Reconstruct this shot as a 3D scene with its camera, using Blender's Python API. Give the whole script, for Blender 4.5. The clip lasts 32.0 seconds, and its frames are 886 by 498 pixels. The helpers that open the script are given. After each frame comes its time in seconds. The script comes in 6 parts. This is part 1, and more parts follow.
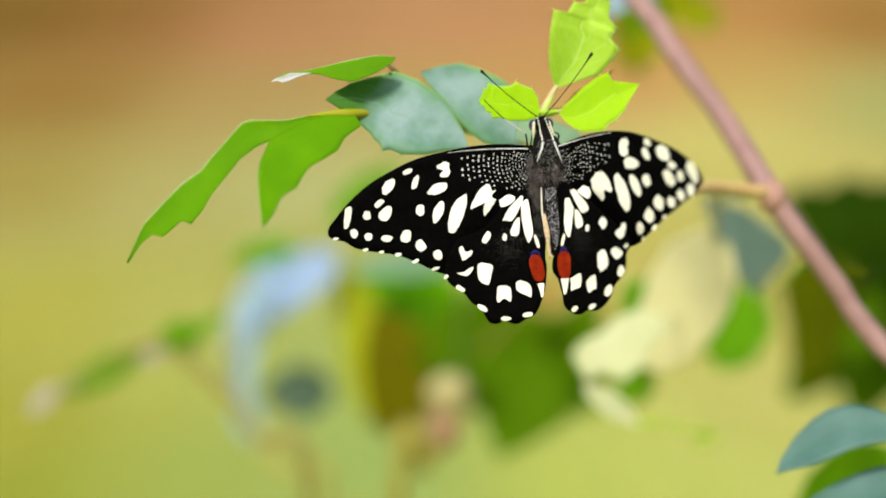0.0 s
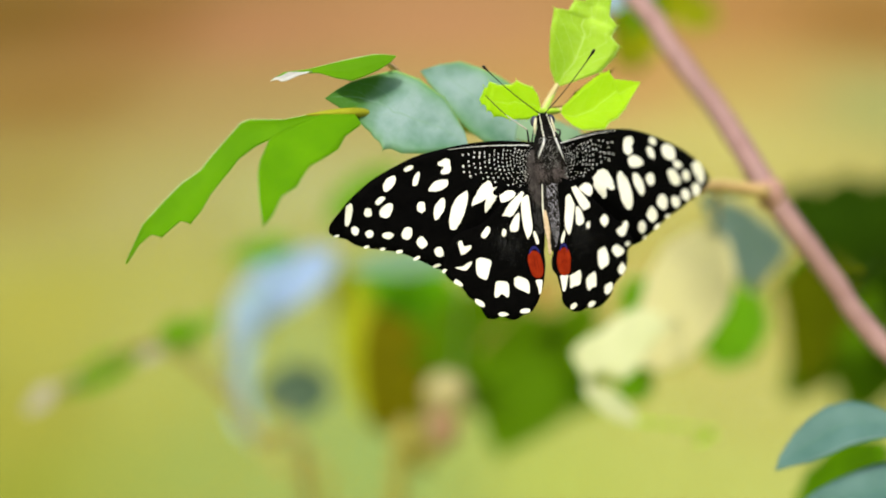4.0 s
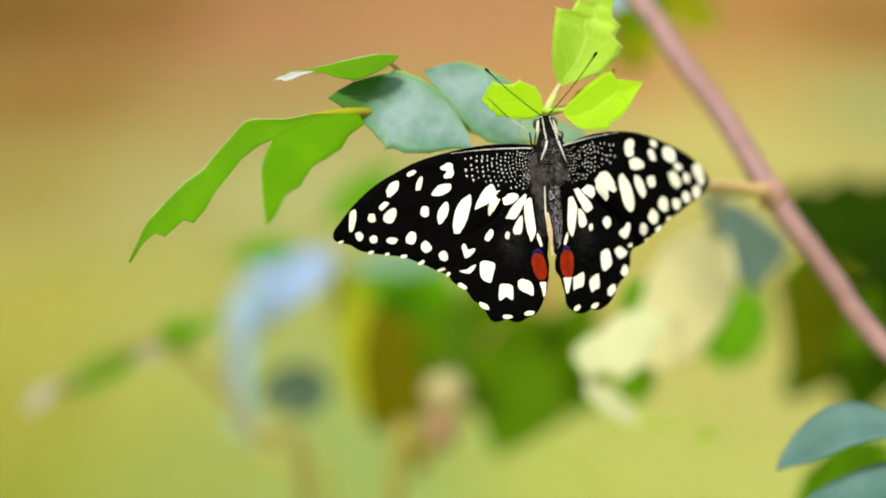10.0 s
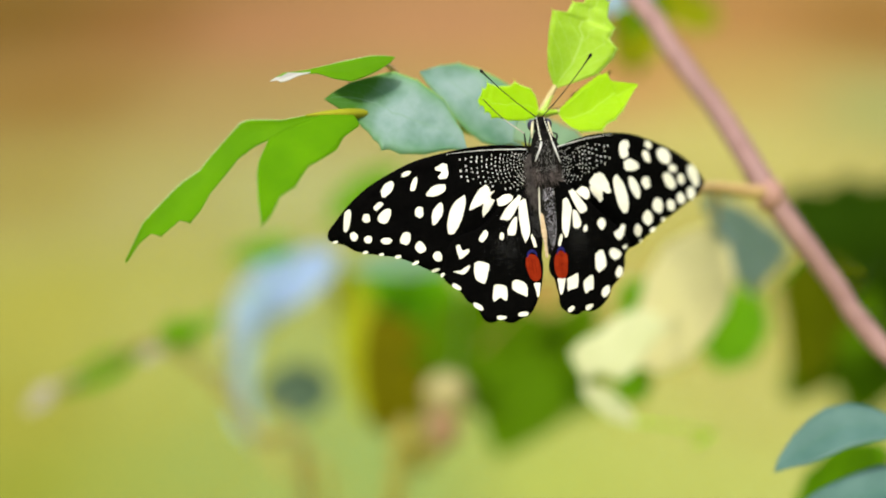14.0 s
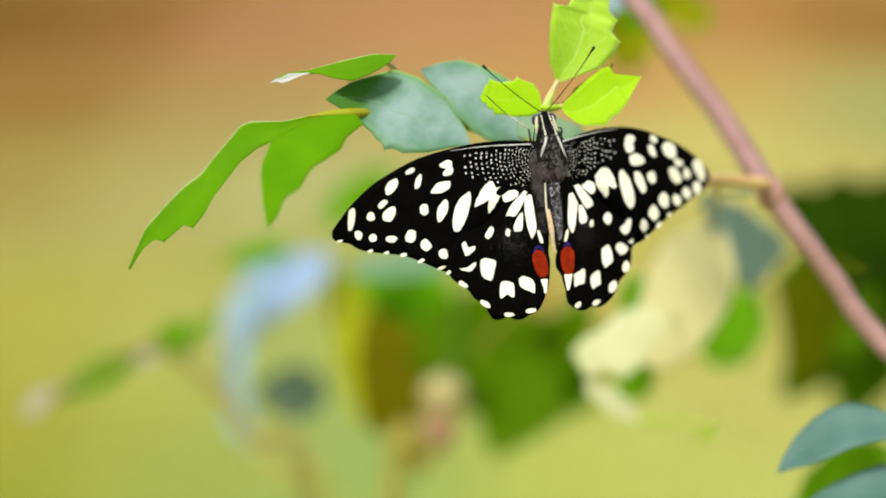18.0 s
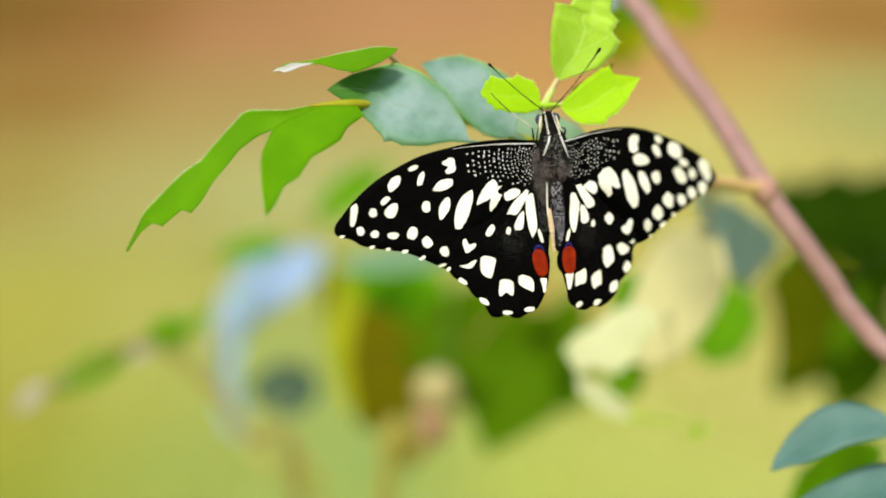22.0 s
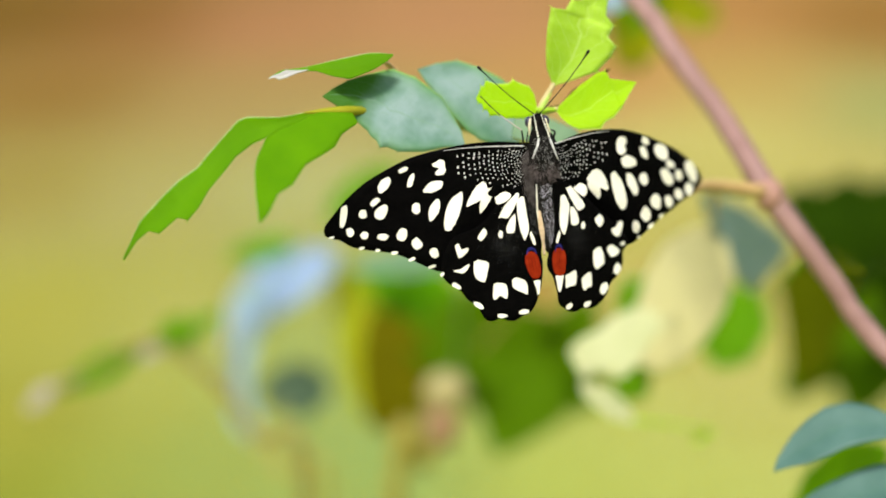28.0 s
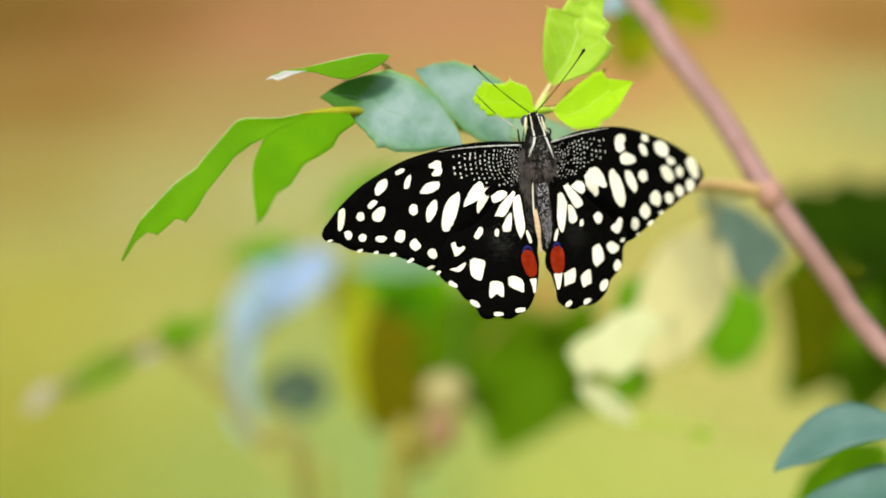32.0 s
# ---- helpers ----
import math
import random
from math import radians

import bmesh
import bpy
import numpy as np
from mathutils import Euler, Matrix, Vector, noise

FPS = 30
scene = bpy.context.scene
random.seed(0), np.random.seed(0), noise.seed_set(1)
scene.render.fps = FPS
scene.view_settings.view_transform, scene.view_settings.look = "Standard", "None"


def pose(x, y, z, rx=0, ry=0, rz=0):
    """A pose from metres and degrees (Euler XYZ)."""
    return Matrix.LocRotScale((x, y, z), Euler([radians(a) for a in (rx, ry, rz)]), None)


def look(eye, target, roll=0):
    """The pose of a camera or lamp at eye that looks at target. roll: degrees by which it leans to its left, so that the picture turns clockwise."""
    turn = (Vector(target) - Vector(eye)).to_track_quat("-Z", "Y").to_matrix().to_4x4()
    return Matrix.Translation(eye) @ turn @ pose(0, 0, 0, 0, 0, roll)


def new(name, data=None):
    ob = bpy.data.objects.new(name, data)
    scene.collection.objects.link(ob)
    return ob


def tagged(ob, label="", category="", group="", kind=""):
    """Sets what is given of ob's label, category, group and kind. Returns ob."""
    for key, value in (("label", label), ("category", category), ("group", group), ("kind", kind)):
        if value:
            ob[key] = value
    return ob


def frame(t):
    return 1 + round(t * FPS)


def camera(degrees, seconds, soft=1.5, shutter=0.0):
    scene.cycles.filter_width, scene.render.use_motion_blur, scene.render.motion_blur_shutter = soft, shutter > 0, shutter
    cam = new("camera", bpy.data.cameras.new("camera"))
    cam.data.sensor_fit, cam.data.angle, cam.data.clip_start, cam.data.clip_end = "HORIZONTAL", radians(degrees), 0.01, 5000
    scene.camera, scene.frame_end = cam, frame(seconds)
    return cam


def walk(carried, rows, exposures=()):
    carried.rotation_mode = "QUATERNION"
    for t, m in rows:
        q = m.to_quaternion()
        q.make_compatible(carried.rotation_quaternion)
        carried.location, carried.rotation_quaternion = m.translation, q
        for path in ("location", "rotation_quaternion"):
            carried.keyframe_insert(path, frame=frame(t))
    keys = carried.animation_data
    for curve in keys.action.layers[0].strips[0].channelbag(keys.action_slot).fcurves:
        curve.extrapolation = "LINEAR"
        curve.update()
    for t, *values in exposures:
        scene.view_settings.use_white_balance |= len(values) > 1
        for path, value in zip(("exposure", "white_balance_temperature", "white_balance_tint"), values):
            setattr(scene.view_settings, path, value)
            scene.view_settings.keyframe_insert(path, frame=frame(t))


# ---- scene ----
# The camera: a long lens held by hand, a forearm's length from the butterfly.
FOCUS = 0.4314
cam = camera(24.0, 32.0, soft=1.9, shutter=0.5)
cam.data.dof.use_dof = True
cam.data.dof.focus_distance = FOCUS
cam.data.dof.aperture_fstop = 5.3
VIEW = pose(0, 0, 1.2, 90 - 14, 0, 0)

# seconds; millimetres to the right and up; degrees of pitch, yaw and roll
SWAY = [
    (0.0, 0.9, 1.0, -0.01, 0.18, -0.15),
    (0.5, 1.1, 0.3, 0.03, 0.24, 0.06),
    (1.0, 2.4, -0.7, 0.12, 0.33, -0.05),
    (1.5, 0.7, -0.2, 0.08, 0.17, -0.06),
    (2.0, 3.7, 1.2, -0.03, 0.41, -0.08),
    (2.5, 0.9, 0.6, 0.00, 0.18, -0.06),
    (3.0, 1.1, 0.0, 0.03, 0.17, -0.01),
    (3.5, 0.0, 0.2, -0.00, 0.01, -0.20),
    (5.5, 1.4, -0.4, 0.13, 0.37, -0.24),
    (6.0, 3.4, -0.1, 0.10, 0.59, -0.02),
    (6.5, 0.6, -0.9, 0.11, 0.12, 0.04),
    (7.0, 0.6, -0.2, 0.05, 0.07, 0.04),
    (7.5, 0.3, -1.1, 0.11, 0.02, 0.19),
    (8.0, 2.1, -0.4, 0.07, 0.26, -0.05),
    (8.5, 2.6, -0.0, 0.06, 0.31, -0.11),
    (9.0, 0.4, 0.3, -0.00, 0.15, -0.14),
    (9.5, 0.2, 0.3, 0.00, 0.05, -0.00),
    (10.0, -0.6, -0.1, 0.03, -0.00, -0.10),
    (10.5, -0.3, -0.1, 0.02, -0.01, 0.11),
    (11.0, 0.0, -0.1, 0.02, 0.01, -0.01),
    (11.5, -0.2, -0.3, 0.05, -0.02, 0.06),
    (12.0, 0.1, 0.0, 0.00, -0.00, -0.05),
    (12.5, -0.5, 0.1, -0.00, -0.03, -0.01),
    (13.0, 0.0, 0.0, 0.00, 0.00, -0.00),
    (13.5, -0.4, 0.3, -0.03, -0.02, -0.07),
    (14.0, 0.5, -0.0, 0.04, 0.09, 0.02),
    (14.5, 0.1, -0.4, 0.09, 0.07, 0.08),
    (16.5, -0.5, -0.5, 0.08, -0.01, 0.07),
    (17.0, -0.2, 0.1, 0.00, -0.05, -0.03),
    (17.5, 0.9, -0.0, 0.01, 0.11, -0.09),
    (18.0, -3.1, -0.2, 0.09, -0.29, -0.50),
    (18.5, -5.3, -0.3, 0.01, -0.47, -0.45),
    (19.0, -5.7, -0.8, 0.08, -0.82, 0.37),
    (19.5, -6.0, 1.0, -0.14, -0.99, 0.40),
    (20.0, -4.9, 0.5, -0.09, -0.77, 0.48),
    (20.5, -5.1, 2.0, -0.27, -0.67, 0.14),
    (21.0, -3.7, 4.5, -0.60, -0.63, 0.30),
    (21.5, -3.4, 1.7, -0.21, -0.68, -0.03),
    (22.0, -3.5, -0.2, -0.03, -0.51, -0.34),
    (22.5, 2.2, -1.1, 0.12, 0.27, 0.77),
    (23.0, -3.6, 0.1, -0.04, -0.28, -0.80),
    (23.5, 1.1, -0.1, -0.04, -0.10, 0.59),
    (24.0, -1.2, 0.1, 0.06, 0.19, -0.78),
    (24.5, 1.0, 1.2, -0.08, 0.12, 0.02),
    (25.0, 0.4, -0.6, 0.08, 0.10, -0.07),
    (25.5, 1.8, -1.4, 0.17, 0.21, 0.34),
    (27.5, -0.0, -0.1, 0.02, -0.02, 0.18),
    (28.0, 0.5, 0.6, -0.04, 0.07, -0.04),
    (28.5, 0.2, 0.5, -0.01, 0.03, -0.09),
    (29.0, 0.9, 0.6, 0.01, 0.19, -0.17),
    (29.5, 1.6, -0.6, 0.12, 0.27, 0.07),
    (30.0, 0.8, -0.5, 0.07, 0.15, 0.09),
    (30.5, 2.4, -0.3, 0.07, 0.32, 0.07),
    (31.0, 2.9, -0.8, 0.15, 0.30, 0.18),
    (31.5, 0.5, -0.1, 0.06, 0.12, -0.02),
    (32.0, 0.6, -0.2, 0.06, 0.08, -0.05),
]


def eye_pose(x, y, pitch, yaw, roll):
    return VIEW @ pose(x / 1000, y / 1000, 0, pitch, yaw, roll)


walk(cam, [(t, eye_pose(*r)) for t, *r in SWAY])


def at(h, v, d):
    """A place d metres ahead, h to the right and v above the axis of the view, both in units of d / 3688."""
    return VIEW @ Vector((h * d / 3688, v * d / 3688, -d))


# ---- light: a high hazy sun and an open sky ----
world = bpy.data.worlds.new("sky")
scene.world = world
world.use_nodes = True
wn = world.node_tree.nodes
sky = wn.new("ShaderNodeTexSky")
sky.sky_type = "NISHITA"
sky.sun_disc = False
sky.sun_elevation = radians(56)
sky.sun_rotation = radians(200)
sky.air_density, sky.dust_density = 1.0, 3.0
wn["Background"].inputs["Strength"].default_value = 0.14
world.node_tree.links.new(sky.outputs["Color"], wn["Background"].inputs["Color"])

sun = new("sun", bpy.data.lights.new("sun", "SUN"))
sun.data.energy, sun.data.angle, sun.data.color = 3.6, radians(9), (1.0, 0.95, 0.84)
sun.matrix_basis = look((-1.38, -3.8, 6.0), (0, 0, 0))
scene.view_settings.exposure = 0.29


# ---- materials ----
def nodes_of(name):
    mat = bpy.data.materials.new(name)
    mat.use_nodes = True
    nt = mat.node_tree
    bs = nt.nodes["Principled BSDF"]
    return mat, nt, bs


def node(nt, kind, **values):
    n = nt.nodes.new(kind)
    for key, value in values.items():
        n.inputs[key.replace("_", " ")].default_value = value
    return n


def ramp(nt, source, stops):
    r = nt.nodes.new("ShaderNodeValToRGB")
    while len(r.color_ramp.elements) < len(stops):
        r.color_ramp.elements.new(0.5)
    for e, (p, c) in zip(r.color_ramp.elements, stops):
        e.position, e.color = p, (*c, 1)
    nt.links.new(source, r.inputs["Fac"])
    return r.outputs["Color"]


def mixed(nt, fac, a, b, kind="MIX"):
    m = nt.nodes.new("ShaderNodeMix")
    m.data_type, m.blend_type = "RGBA", kind
    for socket, value in ((m.inputs["Factor"], fac), (m.inputs["A"], a), (m.inputs["B"], b)):
        if isinstance(value, (int, float)):
            socket.default_value = value
        elif isinstance(value, tuple):
            socket.default_value = (*value, 1)
        else:
            nt.links.new(value, socket)
    return m.outputs["Result"]


def maths(nt, op, a, b=0.0, c=0.0):
    m = nt.nodes.new("ShaderNodeMath")
    m.operation = op
    for socket, value in zip(m.inputs, (a, b, c)):
        if isinstance(value, (int, float)):
            socket.default_value = value
        else:
            nt.links.new(value, socket)
    return m.outputs[0]


def bumped(nt, bs, height, strength, distance):
    b = node(nt, "ShaderNodeBump", Strength=strength, Distance=distance)
    nt.links.new(height, b.inputs["Height"])
    nt.links.new(b.outputs["Normal"], bs.inputs["Normal"])


def leaf_material(name, dark, light, vein, rough=0.45, through_light=0.4, glow=None, vein_width=0.018, coat=0.0, gloss=0.25, margin=None, blotch=0.2, ribs=0.55, pairs=5.0, netting=0.12, edge=None, bare=None):
    """A leaf: blotched blade, midrib and side veins along its own run, and light that comes through."""
    mat, nt, bs = nodes_of(name)
    uv = nt.nodes.new("ShaderNodeUVMap")
    sep = nt.nodes.new("ShaderNodeSeparateXYZ")
    nt.links.new(uv.outputs["UV"], sep.inputs[0])
    along, across = sep.outputs["X"], maths(nt, "ABSOLUTE", sep.outputs["Y"])
    geo = nt.nodes.new("ShaderNodeTexCoord")
    big = node(nt, "ShaderNodeTexNoise", Scale=90.0, Detail=4.0, Roughness=0.6)
    fine = node(nt, "ShaderNodeTexNoise", Scale=1400.0, Detail=3.0)
    for n in (big, fine):
        nt.links.new(geo.outputs["Object"], n.inputs["Vector"])
    blade = ramp(nt, big.outputs["Fac"], [(0.5 - blotch, dark), (0.5 + blotch, light)])
    if margin:
        large = node(nt, "ShaderNodeTexNoise", Scale=110.0, Detail=2.0)
        nt.links.new(geo.outputs["Object"], large.inputs["Vector"])
        rim = maths(nt, "MULTIPLY", maths(nt, "POWER", across, 5.0), maths(nt, "MULTIPLY", large.outputs["Fac"], 1.6))
        blade = mixed(nt, rim, blade, margin)
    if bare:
        # towards the tip the blade is painted dark, bare of the sky's reflection
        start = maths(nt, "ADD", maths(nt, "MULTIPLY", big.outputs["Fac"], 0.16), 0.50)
        skyless = maths(nt, "MINIMUM", maths(nt, "MAXIMUM", maths(nt, "MULTIPLY", maths(nt, "SUBTRACT", maths(nt, "ADD", along, maths(nt, "MULTIPLY", sep.outputs["Y"], -0.07)), start), 5.0), 0.0), 1.0)
        blade = mixed(nt, skyless, blade, bare)
    mid = maths(nt, "MULTIPLY", maths(nt, "LESS_THAN", across, vein_width * 1.3), 0.35 + 0.5 * ribs)
    slant = maths(nt, "SUBTRACT", maths(nt, "MULTIPLY", along, pairs), maths(nt, "MULTIPLY", across, pairs * 0.42))
    wave = maths(nt, "ABSOLUTE", maths(nt, "SUBTRACT", maths(nt, "FRACT", slant), 0.5))
    side = maths(nt, "MULTIPLY", maths(nt, "SMOOTH_MIN", maths(nt, "LESS_THAN", wave, vein_width * 0.3 * pairs * 0.7), 1.0, 0.02), ribs)
    net = node(nt, "ShaderNodeTexVoronoi", Scale=520.0)
    net.feature = "DISTANCE_TO_EDGE"
    nt.links.new(geo.outputs["Object"], net.inputs["Vector"])
    mesh_lines = maths(nt, "MULTIPLY", maths(nt, "LESS_THAN", net.outputs["Distance"], 0.06), netting)
    lines = maths(nt, "MAXIMUM", maths(nt, "MAXIMUM", mid, side), mesh_lines)
    colour = mixed(nt, lines, blade, vein)
    colour = mixed(nt, maths(nt, "MULTIPLY", fine.outputs["Fac"], 0.25), colour, dark)
    if edge:
        # pale spiny margin, painted on one side as the glint of a lit edge
        colour = mixed(nt, maths(nt, "MULTIPLY", maths(nt, "LESS_THAN", sep.outputs["Y"], -0.955), maths(nt, "MULTIPLY", big.outputs["Fac"], 1.4)), colour, edge)
    nt.links.new(colour, bs.inputs["Base Color"])
    bs.inputs["Roughness"].default_value = rough
    bs.inputs["Coat Weight"].default_value = coat
    bs.inputs["Specular IOR Level"].default_value = gloss
    bs.inputs["Coat Roughness"].default_value = 0.35
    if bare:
        kept = maths(nt, "SUBTRACT", 1.0, skyless)
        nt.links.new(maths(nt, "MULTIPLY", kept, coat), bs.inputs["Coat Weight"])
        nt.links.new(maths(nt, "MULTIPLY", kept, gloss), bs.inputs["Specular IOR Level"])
    relief = maths(nt, "SUBTRACT", maths(nt, "MULTIPLY", big.outputs["Fac"], 0.7), maths(nt, "MULTIPLY", lines, 0.5))
    bumped(nt, bs, relief, 0.5, 0.0006)
    tl = nt.nodes.new("ShaderNodeBsdfTranslucent")
    if glow is None:
        glow = tuple(min(1.0, c * 1.6) for c in light)
    nt.links.new(mixed(nt, maths(nt, "MULTIPLY", lines, 0.45), glow, vein), tl.inputs["Color"])
    ms = node(nt, "ShaderNodeMixShader", Fac=through_light)
    nt.links.new(bs.outputs[0], ms.inputs[1])
    nt.links.new(tl.outputs[0], ms.inputs[2])
    nt.links.new(ms.outputs[0], nt.nodes["Material Output"].inputs["Surface"])
    return mat


def plain_material(name, a, b, scale, rough=0.6, bump=0.3, distance=0.0003, fine=4.0, sheen=0.0, gloss=0.4):
    mat, nt, bs = nodes_of(name)
    geo = nt.nodes.new("ShaderNodeTexCoord")
    n = node(nt, "ShaderNodeTexNoise", Scale=scale, Detail=5.0, Roughness=0.6)
    m = node(nt, "ShaderNodeTexNoise", Scale=scale * fine, Detail=3.0)
    for q in (n, m):
        nt.links.new(geo.outputs["Object"], q.inputs["Vector"])
    col = ramp(nt, n.outputs["Fac"], [(0.3, a), (0.7, b)])
    col = mixed(nt, maths(nt, "MULTIPLY", m.outputs["Fac"], 0.35), col, a)
    nt.links.new(col, bs.inputs["Base Color"])
    bs.inputs["Roughness"].default_value = rough
    bs.inputs["Sheen Weight"].default_value = sheen
    bs.inputs["Specular IOR Level"].default_value = gloss
    bumped(nt, bs, m.outputs["Fac"], bump, distance)
    return mat


YOUNG = leaf_material("young_leaf", (0.31, 0.53, 0.002), (0.42, 0.66, 0.006), (0.60, 0.78, 0.12), 0.5, 0.42, (0.54, 0.85, 0.003), gloss=0.10, blotch=0.2, ribs=0.28, pairs=5.0, netting=0.05, edge=(0.66, 0.82, 0.2))
TENDER = leaf_material("tender_leaf", (0.33, 0.54, 0.02), (0.50, 0.72, 0.06), (0.68, 0.84, 0.26), 0.45, 0.4, (0.56, 0.84, 0.02), coat=0.06, vein_width=0.02, blotch=0.16, ribs=0.65, pairs=5.0, netting=0.12, edge=(0.72, 0.86, 0.3))
FRESH = leaf_material("fresh_leaf", (0.085, 0.235, 0.0004), (0.15, 0.35, 0.001), (0.17, 0.38, 0.003), 0.6, 0.42, (0.30, 0.64, 0.001), gloss=0.07, blotch=0.24, ribs=0.25, pairs=5.0, netting=0.0, edge=(0.75, 0.8, 0.5))
DEEPOLIVE = leaf_material("deep_olive_green_leaf", (0.058, 0.125, 0.0003), (0.088, 0.19, 0.0005), (0.098, 0.2, 0.002), 0.65, 0.3, (0.14, 0.32, 0.002), gloss=0.03)
# FRESH without the painted glint along its edge
GLINTLESS = leaf_material("glintless_fresh_leaf", (0.085, 0.235, 0.0004), (0.15, 0.35, 0.001), (0.17, 0.38, 0.003), 0.6, 0.42, (0.30, 0.64, 0.001), gloss=0.07, blotch=0.24, ribs=0.25, pairs=5.0, netting=0.0)
LIVELY = leaf_material("lively_green_leaf", (0.07, 0.18, 0.0003), (0.115, 0.27, 0.0005), (0.13, 0.28, 0.003), 0.6, 0.3, (0.18, 0.45, 0.002), gloss=0.05)
GREYGREEN = leaf_material("grey_green_leaf", (0.13, 0.22, 0.17), (0.22, 0.31, 0.28), (0.2, 0.3, 0.2), 0.5, 0.2, (0.25, 0.4, 0.12))
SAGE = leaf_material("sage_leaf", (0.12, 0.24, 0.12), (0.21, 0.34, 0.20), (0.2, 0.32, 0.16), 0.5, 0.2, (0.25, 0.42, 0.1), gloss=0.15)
WITHERED = leaf_material("withered_leaf", (0.34, 0.23, 0.05), (0.46, 0.31, 0.08), (0.45, 0.3, 0.1), 0.65, 0.3, (0.5, 0.35, 0.08), gloss=0.05)
# the sky's reflection is put into the pale blue-green blotches of these two
WAXY = leaf_material("waxy_leaf", (0.10, 0.23, 0.15), (0.31, 0.43, 0.41), (0.21, 0.36, 0.23), 0.42, 0.2, (0.2, 0.4, 0.12), coat=0.15, margin=(0.13, 0.34, 0.06), blotch=0.15, ribs=0.35, netting=0.05, edge=(0.3, 0.5, 0.12))
SKYLESS_TIP = leaf_material("skyless_tip_waxy_leaf", (0.10, 0.23, 0.15), (0.31, 0.43, 0.41), (0.21, 0.36, 0.23), 0.42, 0.2, (0.2, 0.4, 0.12), coat=0.15, margin=(0.13, 0.34, 0.06), blotch=0.15, ribs=0.35, netting=0.05, edge=(0.3, 0.5, 0.12), bare=(0.05, 0.15, 0.0005))
# the shade on these leaves is put into their near-black green
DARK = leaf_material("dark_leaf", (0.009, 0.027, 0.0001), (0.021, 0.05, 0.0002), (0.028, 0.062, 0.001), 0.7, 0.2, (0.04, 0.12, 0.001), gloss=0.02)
OLIVE = leaf_material("olive_leaf", (0.088, 0.082, 0.0003), (0.128, 0.118, 0.0006), (0.14, 0.13, 0.002), 0.65, 0.2, (0.16, 0.16, 0.002), gloss=0.03)
# a darker olive, with the shade put into the colour
KHAKI = leaf_material("shade_tinted_olive_leaf", (0.062, 0.078, 0.0003), (0.092, 0.112, 0.0006), (0.10, 0.12, 0.002), 0.65, 0.2, (0.13, 0.18, 0.002), gloss=0.03)
GOLDEN = leaf_material("yellow_olive_leaf", (0.18, 0.20, 0.001), (0.28, 0.30, 0.002), (0.28, 0.3, 0.01), 0.65, 0.25, (0.3, 0.35, 0.002), gloss=0.04)
GREEN = leaf_material("strong_green_leaf", (0.075, 0.235, 0.0003), (0.115, 0.33, 0.0006), (0.12, 0.33, 0.002), 0.65, 0.3, (0.15, 0.5, 0.001), gloss=0.04)
DUSKY = leaf_material("dusky_blue_green_leaf", (0.05, 0.125, 0.10), (0.095, 0.19, 0.165), (0.1, 0.22, 0.13), 0.5, 0.15, (0.15, 0.3, 0.1), coat=0.04)
YELLOWISH = leaf_material("yellowish_leaf", (0.30, 0.34, 0.006), (0.42, 0.46, 0.012), (0.38, 0.4, 0.03), 0.6, 0.3, (0.45, 0.5, 0.01), gloss=0.1)
MIDGREEN = leaf_material("mid_green_leaf", (0.055, 0.119, 0.0003), (0.082, 0.177, 0.0005), (0.095, 0.19, 0.003), 0.65, 0.3, (0.16, 0.31, 0.002), gloss=0.03)
MURKY = leaf_material("murky_blue_green_leaf", (0.045, 0.08, 0.045), (0.075, 0.115, 0.07), (0.08, 0.12, 0.07), 0.7, 0.1, (0.05, 0.12, 0.05), gloss=0.04)
# the sky's reflection on the hanging leaves is put into their blue
SKYISH = leaf_material("painted_sky_sheen_leaf", (0.19, 0.28, 0.42), (0.28, 0.385, 0.58), (0.23, 0.35, 0.38), 0.45, 0.1, (0.2, 0.4, 0.2), coat=0.1)
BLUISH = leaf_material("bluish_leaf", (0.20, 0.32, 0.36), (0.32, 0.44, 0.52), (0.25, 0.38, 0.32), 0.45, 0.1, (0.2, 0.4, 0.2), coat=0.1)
CREAM = leaf_material("pale_leaf", (0.48, 0.52, 0.26), (0.64, 0.67, 0.40), (0.64, 0.62, 0.42), 0.6, 0.35, (0.72, 0.72, 0.38), gloss=0.1, ribs=0.1, netting=0.0)
BUFF = leaf_material("buff_leaf", (0.54, 0.52, 0.25), (0.67, 0.64, 0.33), (0.63, 0.60, 0.33), 0.6, 0.35, (0.78, 0.73, 0.42), gloss=0.1, ribs=0.1, netting=0.0)
GREYED = leaf_material("greyed_leaf", (0.34, 0.31, 0.235), (0.45, 0.41, 0.33), (0.44, 0.4, 0.32), 0.6, 0.3, (0.45, 0.41, 0.25))
WHITISH = leaf_material("whitish_leaf", (0.5, 0.5, 0.48), (0.68, 0.68, 0.66), (0.62, 0.6, 0.55), 0.5, 0.3, (0.6, 0.58, 0.48))
BARK = plain_material("branch_bark", (0.22, 0.12, 0.102), (0.35, 0.212, 0.188), 160.0, 0.55, 0.3, 0.0003)
STALK = plain_material("green_stalk", (0.26, 0.22, 0.03), (0.38, 0.33, 0.06), 200.0, 0.5)
SPRAYTWIG = plain_material("brown_twig", (0.19, 0.165, 0.03), (0.29, 0.25, 0.06), 200.0, 0.6)
TWIG = plain_material("yellow_twig", (0.42, 0.27, 0.10), (0.58, 0.40, 0.17), 200.0, 0.55)
YOUNGSTALK = plain_material("young_petiole", (0.42, 0.36, 0.14), (0.56, 0.48, 0.24), 200.0, 0.6, gloss=0.1)
